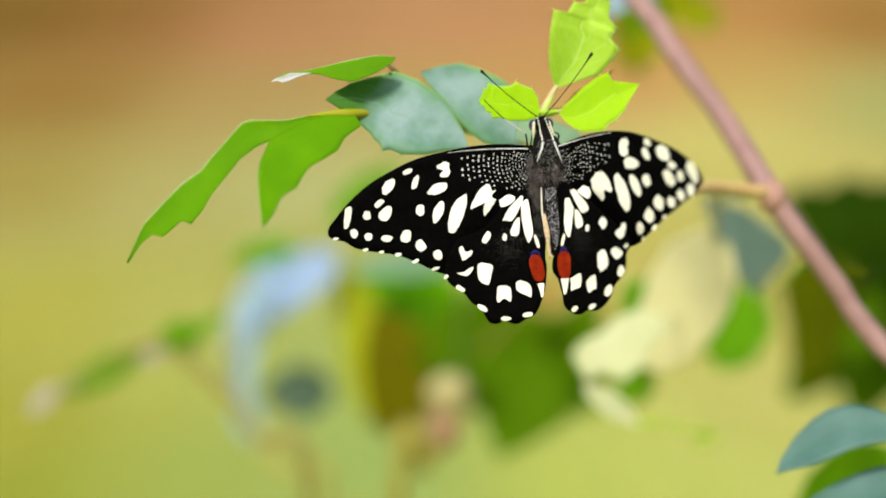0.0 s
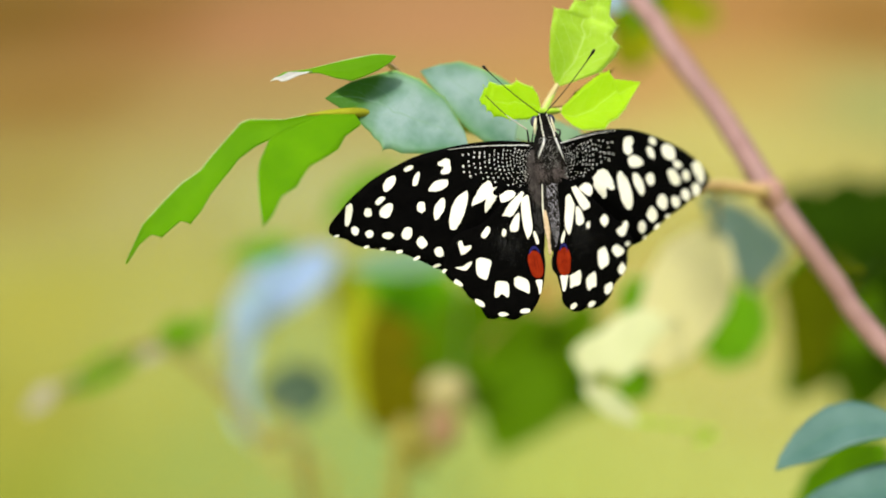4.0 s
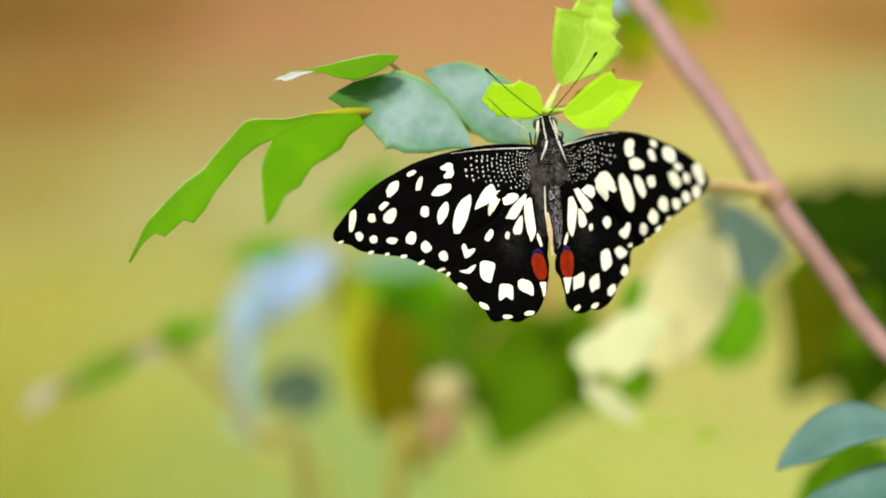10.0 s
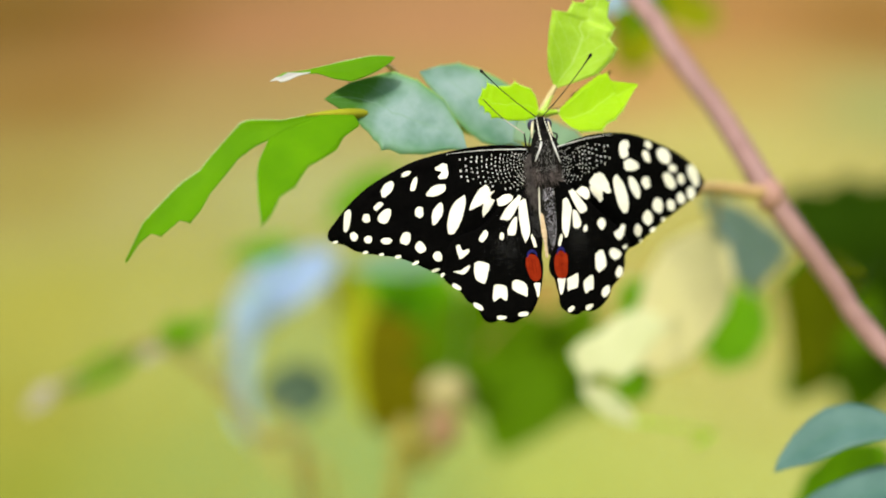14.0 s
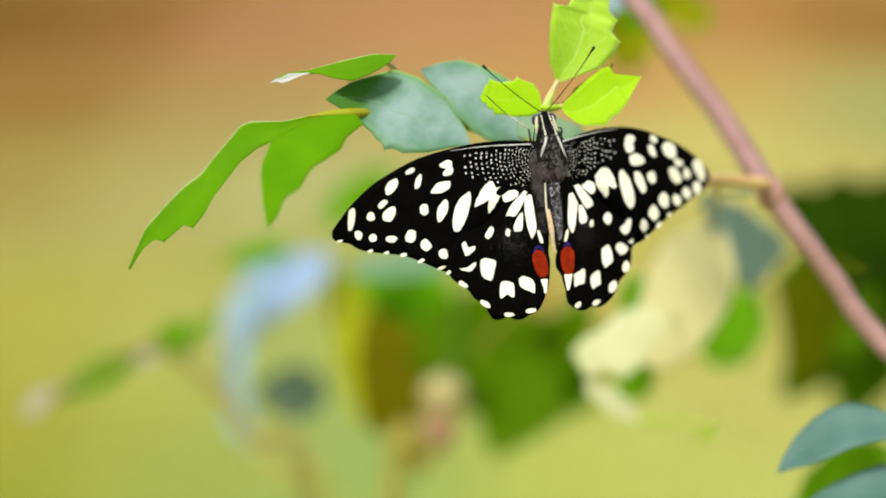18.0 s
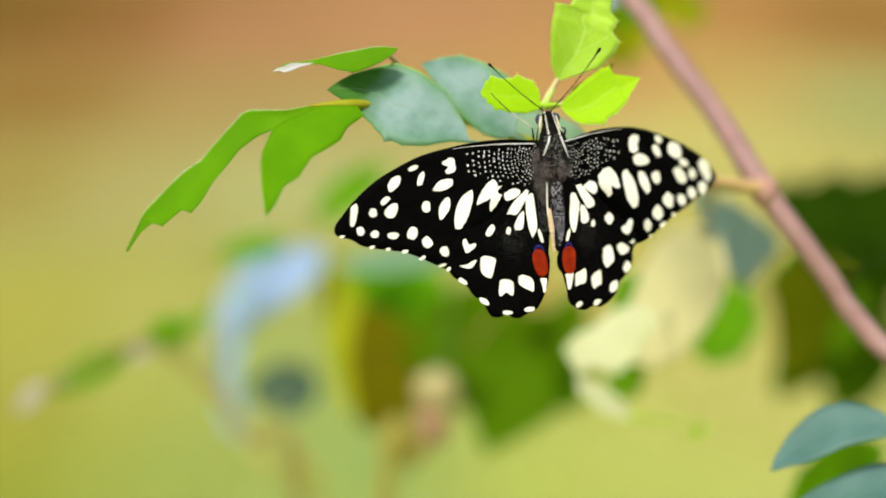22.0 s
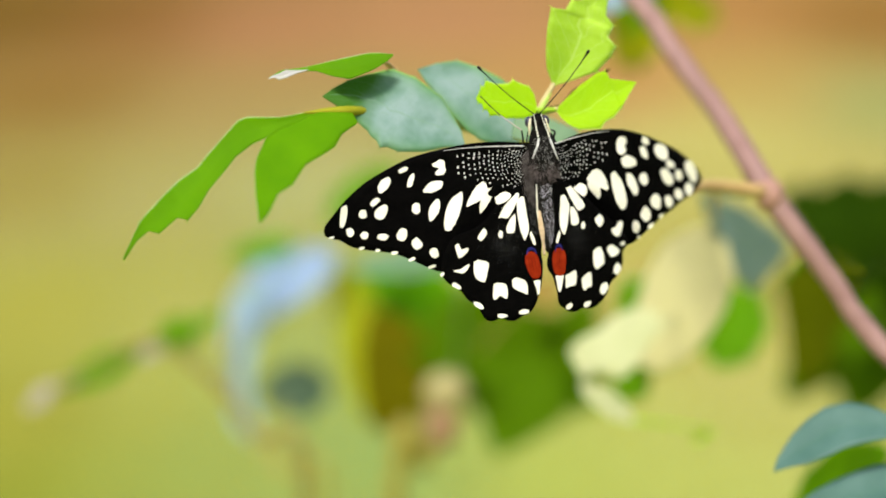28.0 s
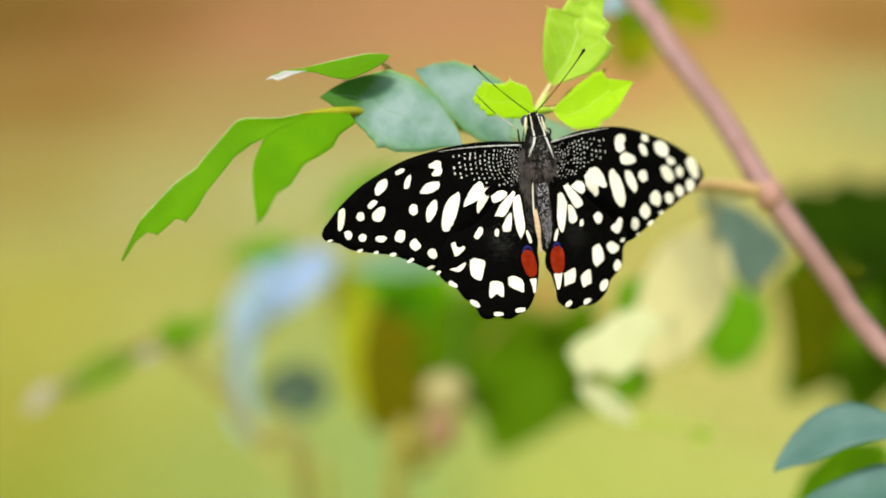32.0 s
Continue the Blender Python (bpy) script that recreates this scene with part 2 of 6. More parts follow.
PETIOLE = plain_material("yellow_petiole", (0.22, 0.235, 0.008), (0.32, 0.31, 0.02), 200.0, 0.6, gloss=0.08)
CREAMY = plain_material("pale_bud", (0.29, 0.25, 0.09), (0.40, 0.35, 0.15), 220.0, 0.6)
BUD = plain_material("bud_scale", (0.27, 0.155, 0.075), (0.38, 0.225, 0.12), 220.0, 0.6)
WING = plain_material("black_wing_scales", (0.0005, 0.0005, 0.0005), (0.002, 0.0018, 0.0016), 600.0, 0.8, 0.25, 0.0001, gloss=0.02)
SPOT = plain_material("cream_wing_scales", (0.75, 0.725, 0.60), (0.87, 0.85, 0.72), 500.0, 0.85, 0.2, 0.0001, gloss=0.1)
DUST = plain_material("pale_scale_dust", (0.46, 0.46, 0.44), (0.74, 0.74, 0.70), 900.0, 0.8, 0.1, 0.0001)
MIDDUST = plain_material("dim_scale_dust", (0.16, 0.16, 0.16), (0.40, 0.40, 0.39), 900.0, 0.8, 0.1, 0.0001)
GREY = plain_material("grey_scales", (0.12, 0.115, 0.105), (0.3, 0.29, 0.27), 900.0, 0.8, 0.1, 0.0001)
SILVER = plain_material("silver_scales", (0.30, 0.29, 0.34), (0.62, 0.60, 0.68), 900.0, 0.7, 0.1, 0.0001)
DIM = plain_material("grey_scale_dust", (0.025, 0.025, 0.024), (0.09, 0.09, 0.088), 900.0, 0.8, 0.1, 0.0001)
RED = plain_material("red_wing_scales", (0.15, 0.009, 0.0015), (0.27, 0.024, 0.004), 700.0, 0.85, 0.2, 0.0001, gloss=0.05)
STREAK = plain_material("dark_red_scales", (0.05, 0.003, 0.001), (0.10, 0.008, 0.002), 700.0, 0.85, 0.2, 0.0001, gloss=0.05)
BLUE = plain_material("blue_wing_scales", (0.008, 0.008, 0.06), (0.028, 0.028, 0.16), 700.0, 0.8, 0.2, 0.0001, gloss=0.05)
FUR = plain_material("grey_black_fur", (0.002, 0.002, 0.002), (0.014, 0.012, 0.010), 1500.0, 0.9, 0.9, 0.0004, gloss=0.05)
TAN = plain_material("tan_belly_scales", (0.52, 0.38, 0.23), (0.68, 0.52, 0.35), 600.0, 0.8, 0.4, 0.0002)
EYE = plain_material("purplish_eye", (0.012, 0.008, 0.03), (0.035, 0.025, 0.075), 900.0, 0.3, 0.1, 0.0001, gloss=0.6)
CHEEK = plain_material("cream_cheek_hair", (0.45, 0.42, 0.25), (0.66, 0.62, 0.42), 900.0, 0.8, 0.2, 0.0001)
TANLEG = plain_material("pale_brown_leg", (0.28, 0.26, 0.2), (0.48, 0.46, 0.38), 900.0, 0.6, 0.1, 0.0001)
HORN = plain_material("black_horn", (0.003, 0.0025, 0.0025), (0.012, 0.009, 0.008), 800.0, 0.4, 0.2, 0.0001, gloss=0.15)


# how the ground's colour wanders: metres across and ahead, red, green, blue
SOIL_TONES = [
    (-1.80, 8.94, 0.124, 0.069, 0.008), (-1.28, 8.77, 0.175, 0.083, 0.018), (-0.79, 8.59, 0.296, 0.148, 0.060),
    (0.04, 8.77, 0.321, 0.163, 0.067), (0.58, 7.18, 0.351, 0.184, 0.057), (-1.29, 6.84, 0.191, 0.109, 0.021),
    (-0.70, 6.63, 0.279, 0.197, 0.064), (-1.11, 5.51, 0.243, 0.189, 0.044), (-0.79, 5.31, 0.299, 0.272, 0.092),
    (-0.40, 5.44, 0.303, 0.310, 0.117), (1.24, 8.77, 0.314, 0.158, 0.044), (1.76, 8.59, 0.202, 0.103, 0.020),
    (1.08, 7.06, 0.351, 0.242, 0.064), (0.83, 6.15, 0.386, 0.348, 0.101), (1.42, 6.73, 0.237, 0.258, 0.080)]
GRASS_TONES = [
    (-0.86, 4.23, 0.314, 0.299, 0.050), (-0.54, 4.23, 0.336, 0.333, 0.090), (-0.75, 3.56, 0.250, 0.242, 0.028),
    (-0.51, 3.69, 0.317, 0.340, 0.072), (-0.67, 3.19, 0.210, 0.236, 0.020), (-0.49, 3.19, 0.231, 0.292, 0.057),
    (-0.34, 3.29, 0.246, 0.310, 0.072), (-0.10, 3.29, 0.197, 0.296, 0.080), (-0.32, 3.98, 0.237, 0.303, 0.087),
    (-0.22, 3.47, 0.213, 0.303, 0.088), (0.44, 4.23, 0.370, 0.310, 0.080), (0.18, 3.24, 0.325, 0.380, 0.072),
    (0.35, 3.32, 0.359, 0.397, 0.094), (0.56, 3.69, 0.378, 0.368, 0.107)]


def ground_material():
    """Sunlit yellow-green grass that gives way to bare reddish-brown soil further off, in broad patches."""
    mat, nt, bs = nodes_of("grass_and_soil")
    geo = nt.nodes.new("ShaderNodeNewGeometry")
    mid = node(nt, "ShaderNodeTexNoise", Scale=7.0, Detail=4.0)
    fine = node(nt, "ShaderNodeTexNoise", Scale=90.0, Detail=4.0)
    for n in (mid, fine):
        nt.links.new(geo.outputs["Position"], n.inputs["Vector"])
    flat = nt.nodes.new("ShaderNodeVectorMath")
    flat.operation = "MULTIPLY"
    flat.inputs[1].default_value = (1, 0.6, 0)
    nt.links.new(geo.outputs["Position"], flat.inputs[0])
    col, total = (0.3, 0.3, 0.02), 0.01
    for x, y, *tone in SOIL_TONES + GRASS_TONES:
        d = nt.nodes.new("ShaderNodeVectorMath")
        d.operation = "DISTANCE"
        nt.links.new(flat.outputs[0], d.inputs[0])
        d.inputs[1].default_value = (x, y * 0.6, 0)
        w = maths(nt, "POWER", maths(nt, "ADD", maths(nt, "ADD", d.outputs["Value"], 0.12), maths(nt, "MULTIPLY", mid.outputs["Fac"], 0.1)), -4.0)
        total = maths(nt, "ADD", w, total)
        col = mixed(nt, maths(nt, "DIVIDE", w, total), col, tuple(tone))
    grain = ramp(nt, fine.outputs["Fac"], [(0.25, (0.75, 0.75, 0.75)), (0.75, (1.2, 1.2, 1.2))])
    nt.links.new(mixed(nt, 1.0, col, grain, "MULTIPLY"), bs.inputs["Base Color"])
    bs.inputs["Roughness"].default_value = 0.95
    bs.inputs["Specular IOR Level"].default_value = 0.03
    bumped(nt, bs, fine.outputs["Fac"], 0.5, 0.01)
    return mat


GROUND = ground_material()
BLADE = plain_material("grass_blade", (0.28, 0.27, 0.03), (0.36, 0.34, 0.05), 3.0, 0.8, gloss=0.05)


# ---- mesh helpers ----
def mesh_of(name, bm, material, smooth=True):
    me = bpy.data.meshes.new(name)
    bm.normal_update()
    bm.to_mesh(me)
    bm.free()
    for m in material if isinstance(material, (list, tuple)) else [material]:
        me.materials.append(m)
    if smooth:
        me.shade_smooth()
    return me


def part(name, bm, material, parent, label="", smooth=True):
    """One bmesh, given in the world's or in the parent's own space, as one part of a thing."""
    ob = new(name, mesh_of(name, bm, material, smooth))
    ob.parent = parent
    return tagged(ob, label)


def thing(name, m, label, category, group="", kind=""):
    ob = new(name)
    ob.matrix_basis = m
    ob.empty_display_size = 0.02
    return tagged(ob, label, category, group, kind)


def spline(points, n):
    """n + 1 places along a smooth line through the points (vectors of any length)."""
    p = [np.array(q, float) for q in points]
    p = [2 * p[0] - p[1]] + p + [2 * p[-1] - p[-2]]
    out = []
    for i in range(n + 1):
        u = i / n * (len(p) - 3)
        k = min(int(u), len(p) - 4)
        u -= k
        a, b, c, d = p[k:k + 4]
        out.append(0.5 * (2 * b + (c - a) * u + (2 * a - 5 * b + 4 * c - d) * u * u + (3 * b - a - 3 * c + d) * u ** 3))
    return out


def tube(bm, points, radii, n=24, sides=10, knobs=0.0, close=True):
    """A round stem through the points, with a radius at each."""
    line = [Vector(q) for q in spline(points, n)]
    width = [float(q[0]) for q in spline([(r,) for r in radii], n)]
    rings = []
    up = Vector((0.31, 0.52, 0.79))
    for i, c in enumerate(line):
        along = (line[min(i + 1, n)] - line[max(i - 1, 0)]).normalized()
        a = along.cross(up).normalized()
        b = along.cross(a)
        ring = []
        for k in range(sides):
            w = 2 * math.pi * k / sides
            r = max(width[i], 1e-5) * (1 + knobs * noise.noise(c * 180 + Vector((math.cos(w), math.sin(w), 0)) * 1.5))
            ring.append(bm.verts.new(c + (a * math.cos(w) + b * math.sin(w)) * r))
        rings.append(ring)
    for p, q in zip(rings, rings[1:]):
        for k in range(sides):
            bm.faces.new((p[k], p[(k + 1) % sides], q[(k + 1) % sides], q[k]))
    if close:
        bm.faces.new(rings[0][::-1])
        bm.faces.new(rings[-1])
    return bm


def ball(bm, centre, axes, turn=None, u=16, v=10):
    m = Matrix.Translation(centre) @ (turn or Matrix()) @ Matrix.Diagonal((*axes, 1))
    bmesh.ops.create_uvsphere(bm, u_segments=u, v_segments=v, radius=1, matrix=m)
    return bm


def leaf_mesh(length, width, teeth=4, depth=0.25, fold=12, bend=0.12, sweep=0.0, twist=0, wave=0.04, peak=0.45, seed=0, rise=0.0, point=0.72, spines=0.0, upper=(), lower=()):
    """A leaf along +x from its base, face towards +z: spiny lobes, a fold along the midrib, a bend towards the tip."""
    bm = bmesh.new()
    uv = bm.loops.layers.uv.new("UVMap")
    n, m, thick = 64 if upper else 40, 5, 0.00025
    rnd = random.Random(seed)
    shift = rnd.random()

    def half(s, sign):
        body = math.sin(math.pi * s ** (math.log(0.5) / math.log(peak))) ** point
        k = s * teeth + shift * 0.3 * sign
        cusp = abs(2 * (k - math.floor(k)) - 1) ** 2.4
        return width / 2 * body * (1 - depth + depth * 1.35 * cusp) + length * 0.004

    # a blade with lobes of its own: how far each edge stands off the line from base to tip, at shares of that line
    edges = [np.array([(0, 0)] + list(e) + [(1, 0)]) for e in (upper, lower)]

    def blade(s, q, sign):
        if not upper:
            y = sign * q * half(s, sign)
            return y, abs(y)
        top, low = (length * float(np.interp(s, e[:, 0], e[:, 1])) for e in edges)
        y = (top - low) / 2 * q + length * 0.002
        return (top + low) / 2 + sign * y, y

    def place(s, q, sign, side):
        y, off = blade(s, q, sign)
        z = off * math.tan(radians(fold)) - bend * length * s * s + rise * length * s
        z += wave * width * math.sin(9 * s + sign + seed) * q * q
        z -= wave * 0.35 * width * (0.5 + 0.5 * math.cos(44 * s - 20 * q)) * q * (1 - q)
        w = radians(twist) * s
        y, z = y * math.cos(w) - z * math.sin(w) * 0.3, z + y * math.sin(w)
        return (s * length, y + sweep * length * 4 * s * (1 - s), z + side * thick / 2)

    sheets = []
    for side in (1, -1):
        grid = []
        for i in range(n + 1):
            s = i / n
            row = []
            for j in range(-m, m + 1):
                sign = 1 if j >= 0 else -1
                row.append((bm.verts.new(place(s, abs(j) / m, sign, side)), (s, j / m)))
            grid.append(row)
        sheets.append(grid)
        for i in range(n):
            for j in range(2 * m):
                quad = [grid[i][j], grid[i + 1][j], grid[i + 1][j + 1], grid[i][j + 1]]
                if side < 0:
                    quad.reverse()
                f = bm.faces.new([q[0] for q in quad])
                for loop, q in zip(f.loops, quad):
                    loop[uv].uv = q[1]
    if spines and upper:
        # a pale prickle on every point of the outline that juts out
        for sign, e in ((1, edges[0]), (-1, edges[1])):
            for (s0, y0), (s1, y1), (s2, y2) in zip(e, e[1:], e[2:]):
                jut = (y1 - (y0 + (y2 - y0) * (s1 - s0) / max(s2 - s0, 1e-6))) * sign
                if jut < 0.018 or s1 < 0.15:
                    continue
                root = Vector(place(s1, 1, sign, 0))
                out = (root - Vector(place(max(s1 - 0.04, 0), 0.55, sign, 0))).normalized() * spines * 1.3
                aside = out.cross(Vector((0, 0, 1))).normalized() * spines * 0.25
                up = Vector((0, 0, spines * 0.25))
                ring = [bm.verts.new(root - out * 0.5 + o) for o in (aside, up, -aside, -up)]
                tip = bm.verts.new(root + out)
                for k in range(4):
                    f = bm.faces.new((ring[k], ring[(k + 1) % 4], tip))
                    for loop in f.loops:
                        loop[uv].uv = (s1, 1)
    elif spines:
        # a pale prickle on every lobe
        for sign in (1, -1):
            for i in range(1, teeth + 1):
                s = (i - shift * 0.3 * sign) / teeth
                if not 0.12 < s < 0.97:
                    continue
                root, out = Vector(place(s, 1, sign, 0)), Vector(place(s, 1, sign, 0)) - Vector(place(s - 0.02, 0.6, sign, 0))
                out = out.normalized() * spines
                aside = out.cross(Vector((0, 0, 1))).normalized() * spines * 0.22
                up = Vector((0, 0, spines * 0.2))
                ring = [bm.verts.new(root - out * 0.3 + o) for o in (aside, up, -aside, -up)]
                tip = bm.verts.new(root + out)
                for k in range(4):
                    f = bm.faces.new((ring[k], ring[(k + 1) % 4], tip))
                    for loop in f.loops:
                        loop[uv].uv = (s, 1)
    a, b = sheets
    rim = [(i, 0) for i in range(n)] + [(n, j) for j in range(2 * m)] + [(i, 2 * m) for i in range(n, 0, -1)] + [(0, j) for j in range(2 * m, 0, -1)]
    for p, q in zip(rim, rim[1:] + rim[:1]):
        f = bm.faces.new((a[q[0]][q[1]][0], a[p[0]][p[1]][0], b[p[0]][p[1]][0], b[q[0]][q[1]][0]))
        for loop, r in zip(f.loops, (q, p, p, q)):
            loop[uv].uv = a[r[0]][r[1]][1]
    return bm


def leaf_between(name, parent, inverse, base, tip, face, width, material, label="", stalk=None, **shape):
    """A leaf from base to tip, its upper face turned towards the vector face; stalk: the place its stalk grows from."""
    base, tip, face = Vector(base), Vector(tip), Vector(face)
    x = (tip - base)
    length = x.length
    x.normalize()
    z = (face - x * face.dot(x)).normalized()
    y = z.cross(x)
    m = Matrix((x, y, z)).transposed().to_4x4()
    m.translation = base
    bm = leaf_mesh(length, width, **shape)
    ob = new(name, mesh_of(name, bm, material))
    ob.parent = parent
    ob.matrix_basis = inverse @ m
    tagged(ob, label)
    if stalk is not None:
        sb = bmesh.new()
        end = m.inverted() @ Vector(stalk)
        tube(sb, [end, end * 0.5 + Vector((0, 0, 0.0006)), (length * 0.03, 0, -0.0003)], [0.0007, 0.0005, 0.0004], 8, 6)
        uvl = sb.loops.layers.uv.new("UVMap")
        me = ob.data
        joined = bmesh.new()
        joined.from_mesh(me)
        tmp = bpy.data.meshes.new("stalk")
        sb.to_mesh(tmp)
        sb.free()
        joined.from_mesh(tmp)
        joined.to_mesh(me)
        joined.free()
        bpy.data.meshes.remove(tmp)
        me.shade_smooth()
    return ob


TO_EYE = (VIEW.to_3x3() @ Vector((0, 0, 1)))
RIGHT = (VIEW.to_3x3() @ Vector((1, 0, 0)))
UPWARD = (VIEW.to_3x3() @ Vector((0, 1, 0)))


def facing(r, u, e):
    return RIGHT * r + UPWARD * u + TO_EYE * e


# ---- ground ----
def build_ground():
    bm = bmesh.new()
    xs = [-2500, -400, -60, -14] + [-8 + 0.5 * i for i in range(33)] + [14, 60, 400, 2500]
    ys = [-2500, -400, -60, -10] + [-3 + 0.5 * i for i in range(33)] + [20, 30, 60, 400, 2500]
    grid = [[bm.verts.new((x, y, 0.03 * noise.noise(Vector((x * 0.6, y * 0.6, 0))) if abs(x) < 14 and -3 < y < 14 else 0)) for x in xs] for y in ys]
    for j in range(len(ys) - 1):
        for i in range(len(xs) - 1):
            bm.faces.new((grid[j][i], grid[j][i + 1], grid[j + 1][i + 1], grid[j + 1][i]))
    ob = new("ground", mesh_of("ground", bm, GROUND))
    tagged(ob, "yellow-green grass ground turning into bare reddish-brown soil", "ground", kind="structure")
    rnd = random.Random(5)
    verts, faces = [], []
    for _ in range(26000):
        y = 6.5 * rnd.random() ** 0.7 * (1 - 0.35 * rnd.random())
        x = rnd.gauss(0, 0.9 + 0.25 * y)
        h, w, a, lean = rnd.uniform(0.02, 0.06), rnd.uniform(0.0015, 0.003), rnd.uniform(0, 6.28), rnd.uniform(0.1, 0.8)
        z = 0.03 * noise.noise(Vector((x * 0.6, y * 0.6, 0))) - 0.006
        dx, dy, k = math.cos(a) * w, math.sin(a) * w, len(verts)
        lx, ly = -math.sin(a) * lean * h, math.cos(a) * lean * h
        verts += [(x - dx, y - dy, z), (x + dx, y + dy, z), (x - dx * 0.7 + lx * 0.4, y - dy * 0.7 + ly * 0.4, z + h * 0.6),
                  (x + dx * 0.7 + lx * 0.4, y + dy * 0.7 + ly * 0.4, z + h * 0.6), (x + lx, y + ly, z + h)]
        faces += [(k, k + 1, k + 3, k + 2), (k + 2, k + 3, k + 4)]
    me = bpy.data.meshes.new("grass")
    me.from_pydata(verts, [], faces)
    me.materials.append(BLADE)
    tagged(new("grass", me), "short yellow-green grass blades on the ground", "grass", kind="stuff")


build_ground()


# ---- the shrub that the butterfly sits on ----
SHRUB_BASE = Vector((0.34, 0.56, 0))
shrub = thing("shrub", Matrix.Translation(SHRUB_BASE), "shrub with a reddish-brown branch and green spiny leaves rooted in grass", "shrub")
SHRUB_IN = Matrix.Translation(-SHRUB_BASE)


def in_shrub(p):
    return Vector(p) - SHRUB_BASE


def build_branch():
    bm = bmesh.new()
    line = [SHRUB_BASE + Vector((0, 0, -0.02)), Vector((0.33, 0.55, 0.35)), Vector((0.285, 0.53, 0.75)), at(1100, -520, 0.50), at(772, -170, 0.508), at(688, -55, 0.510),
            at(579, 95, 0.512), at(489, 240, 0.528), at(410, 345, 0.540), at(352, 430, 0.550), at(230, 560, 0.56), at(60, 640, 0.57)]
    tube(bm, [in_shrub(p) for p in line], [0.007, 0.006, 0.0050, 0.0035, 0.0028, 0.0027, 0.0030, 0.0028, 0.0028, 0.0029, 0.0024, 0.0012], 96, 14, 0.12)
    part("branch", bm, BARK, shrub, "smooth reddish-brown branch")
    bm = bmesh.new()
    ball(bm, in_shrub(at(578, 96, 0.510)), (0.0035, 0.0034, 0.0042))
    part("node", bm, plain_material("node_bark", (0.30, 0.16, 0.12), (0.46, 0.26, 0.2), 200.0), shrub, "swollen pinkish branch node")


build_branch()

# ---- the sprig that sways, with its leaves ----
SPRIG_AT = at(566, 103, 0.508)
SPRIG_REST = Matrix.Translation(SPRIG_AT - SHRUB_BASE)
SPRIG_IN = Matrix.Translation(-SPRIG_AT)


def build_sprig():
    bm = bmesh.new()
    line = [SPRIG_AT, at(480, 112, 0.500), at(380, 108, 0.478), at(270, 130, 0.462), at(192, 180, 0.448), at(172, 245, 0.444)]
    tube(bm, [Vector(p) - SPRIG_AT for p in line], [0.0017, 0.0014, 0.0013, 0.0012, 0.0010, 0.0006], 40, 8, 0.1)
    line = [at(0, 225, 0.462), at(-60, 290, 0.457), at(-92, 322, 0.452), at(-102, 330, 0.4435)]
    tube(bm, [Vector(p) - SPRIG_AT for p in line], [0.0008, 0.0007, 0.0006, 0.0004], 20, 6, 0.1)
    sprig = part("side_twig", bm, TWIG, shrub, "thin tan side twig")
    sprig.matrix_basis = SPRIG_REST
    bm = bmesh.new()
    line = [at(200, 172, 0.452), at(120, 190, 0.464), at(0, 225, 0.462), at(-90, 238, 0.450), at(-160, 244, 0.4395), at(-200, 243, 0.4392), at(-245, 240, 0.4400)]
    tube(bm, [Vector(p) - SPRIG_AT for p in line], [0.0010, 0.0009, 0.0009, 0.0009, 0.0010, 0.0008, 0.0002], 36, 8, 0.1)
    part("petiole", bm, PETIOLE, sprig, "yellow petiole")

    for line in ([(168, 236, 0.445), (180, 262, 0.4455), (197, 292, 0.4475)], [(168, 240, 0.445), (188, 244, 0.4445), (206, 248, 0.4436)]):
        bm = bmesh.new()
        tube(bm, [Vector(at(*q)) - SPRIG_AT for q in line], [0.0009, 0.0007, 0.0005], 12, 8, 0.1)
        part("petiole", bm, YOUNGSTALK, sprig, "pale buff young petiole")

    def leaf(base, tip, face, width, material, label, stalk=None, **shape):
        return leaf_between("leaf", sprig, SPRIG_IN, at(*base), at(*tip), facing(*face), width, material, label, at(*stalk) if stalk else None, **{"spines": 0.0006, **shape})

    young = "bright yellow-green young spiny leaf"
    leaf((196, 288, 0.448), (261, 463, 0.446), (0.2, 0.1, 1), 0, TENDER, young, (172, 243, 0.444), fold=10, bend=0.0, seed=1, upper=[(0.144, 0.125), (0.291, 0.192), (0.495, 0.257), (0.694, 0.292), (0.716, 0.154), (0.833, 0.129), (0.852, 0.031)], lower=[(0.087, -0.113), (0.271, -0.337), (0.455, -0.414), (0.562, -0.425), (0.621, -0.32), (0.742, -0.339), (0.801, -0.234), (0.949, -0.201)])
    leaf((201, 246, 0.4435), (344, 298, 0.4455), (0.1, 0.4, 1), 0, YOUNG, young, (172, 243, 0.444), fold=12, bend=0.04, seed=2, upper=[(0.12, 0.051), (0.361, 0.158), (0.593, 0.232), (0.705, 0.233), (0.716, 0.125)], lower=[(0.01, -0.093), (0.072, -0.249), (0.152, -0.338), (0.373, -0.422), (0.46, -0.36), (0.569, -0.342), (0.695, -0.266), (0.836, -0.136)])
    leaf((168, 245, 0.444), (61, 269, 0.44), (-0.1, 0.5, 1), 0, YOUNG, young, (172, 243, 0.444), fold=12, bend=0.03, seed=3, upper=[(0.063, 0.116), (0.248, 0.23), (0.526, 0.296), (0.666, 0.269), (0.79, 0.30), (0.82, 0.21), (0.89, 0.21), (0.91, 0.11), (0.965, 0.10)], lower=[(0.072, -0.245), (0.169, -0.354), (0.359, -0.378), (0.444, -0.408), (0.517, -0.319), (0.731, -0.267), (0.875, -0.30), (0.90, -0.19), (0.945, -0.20), (0.96, -0.09)])
    waxy = "blue-green waxy mature leaf"
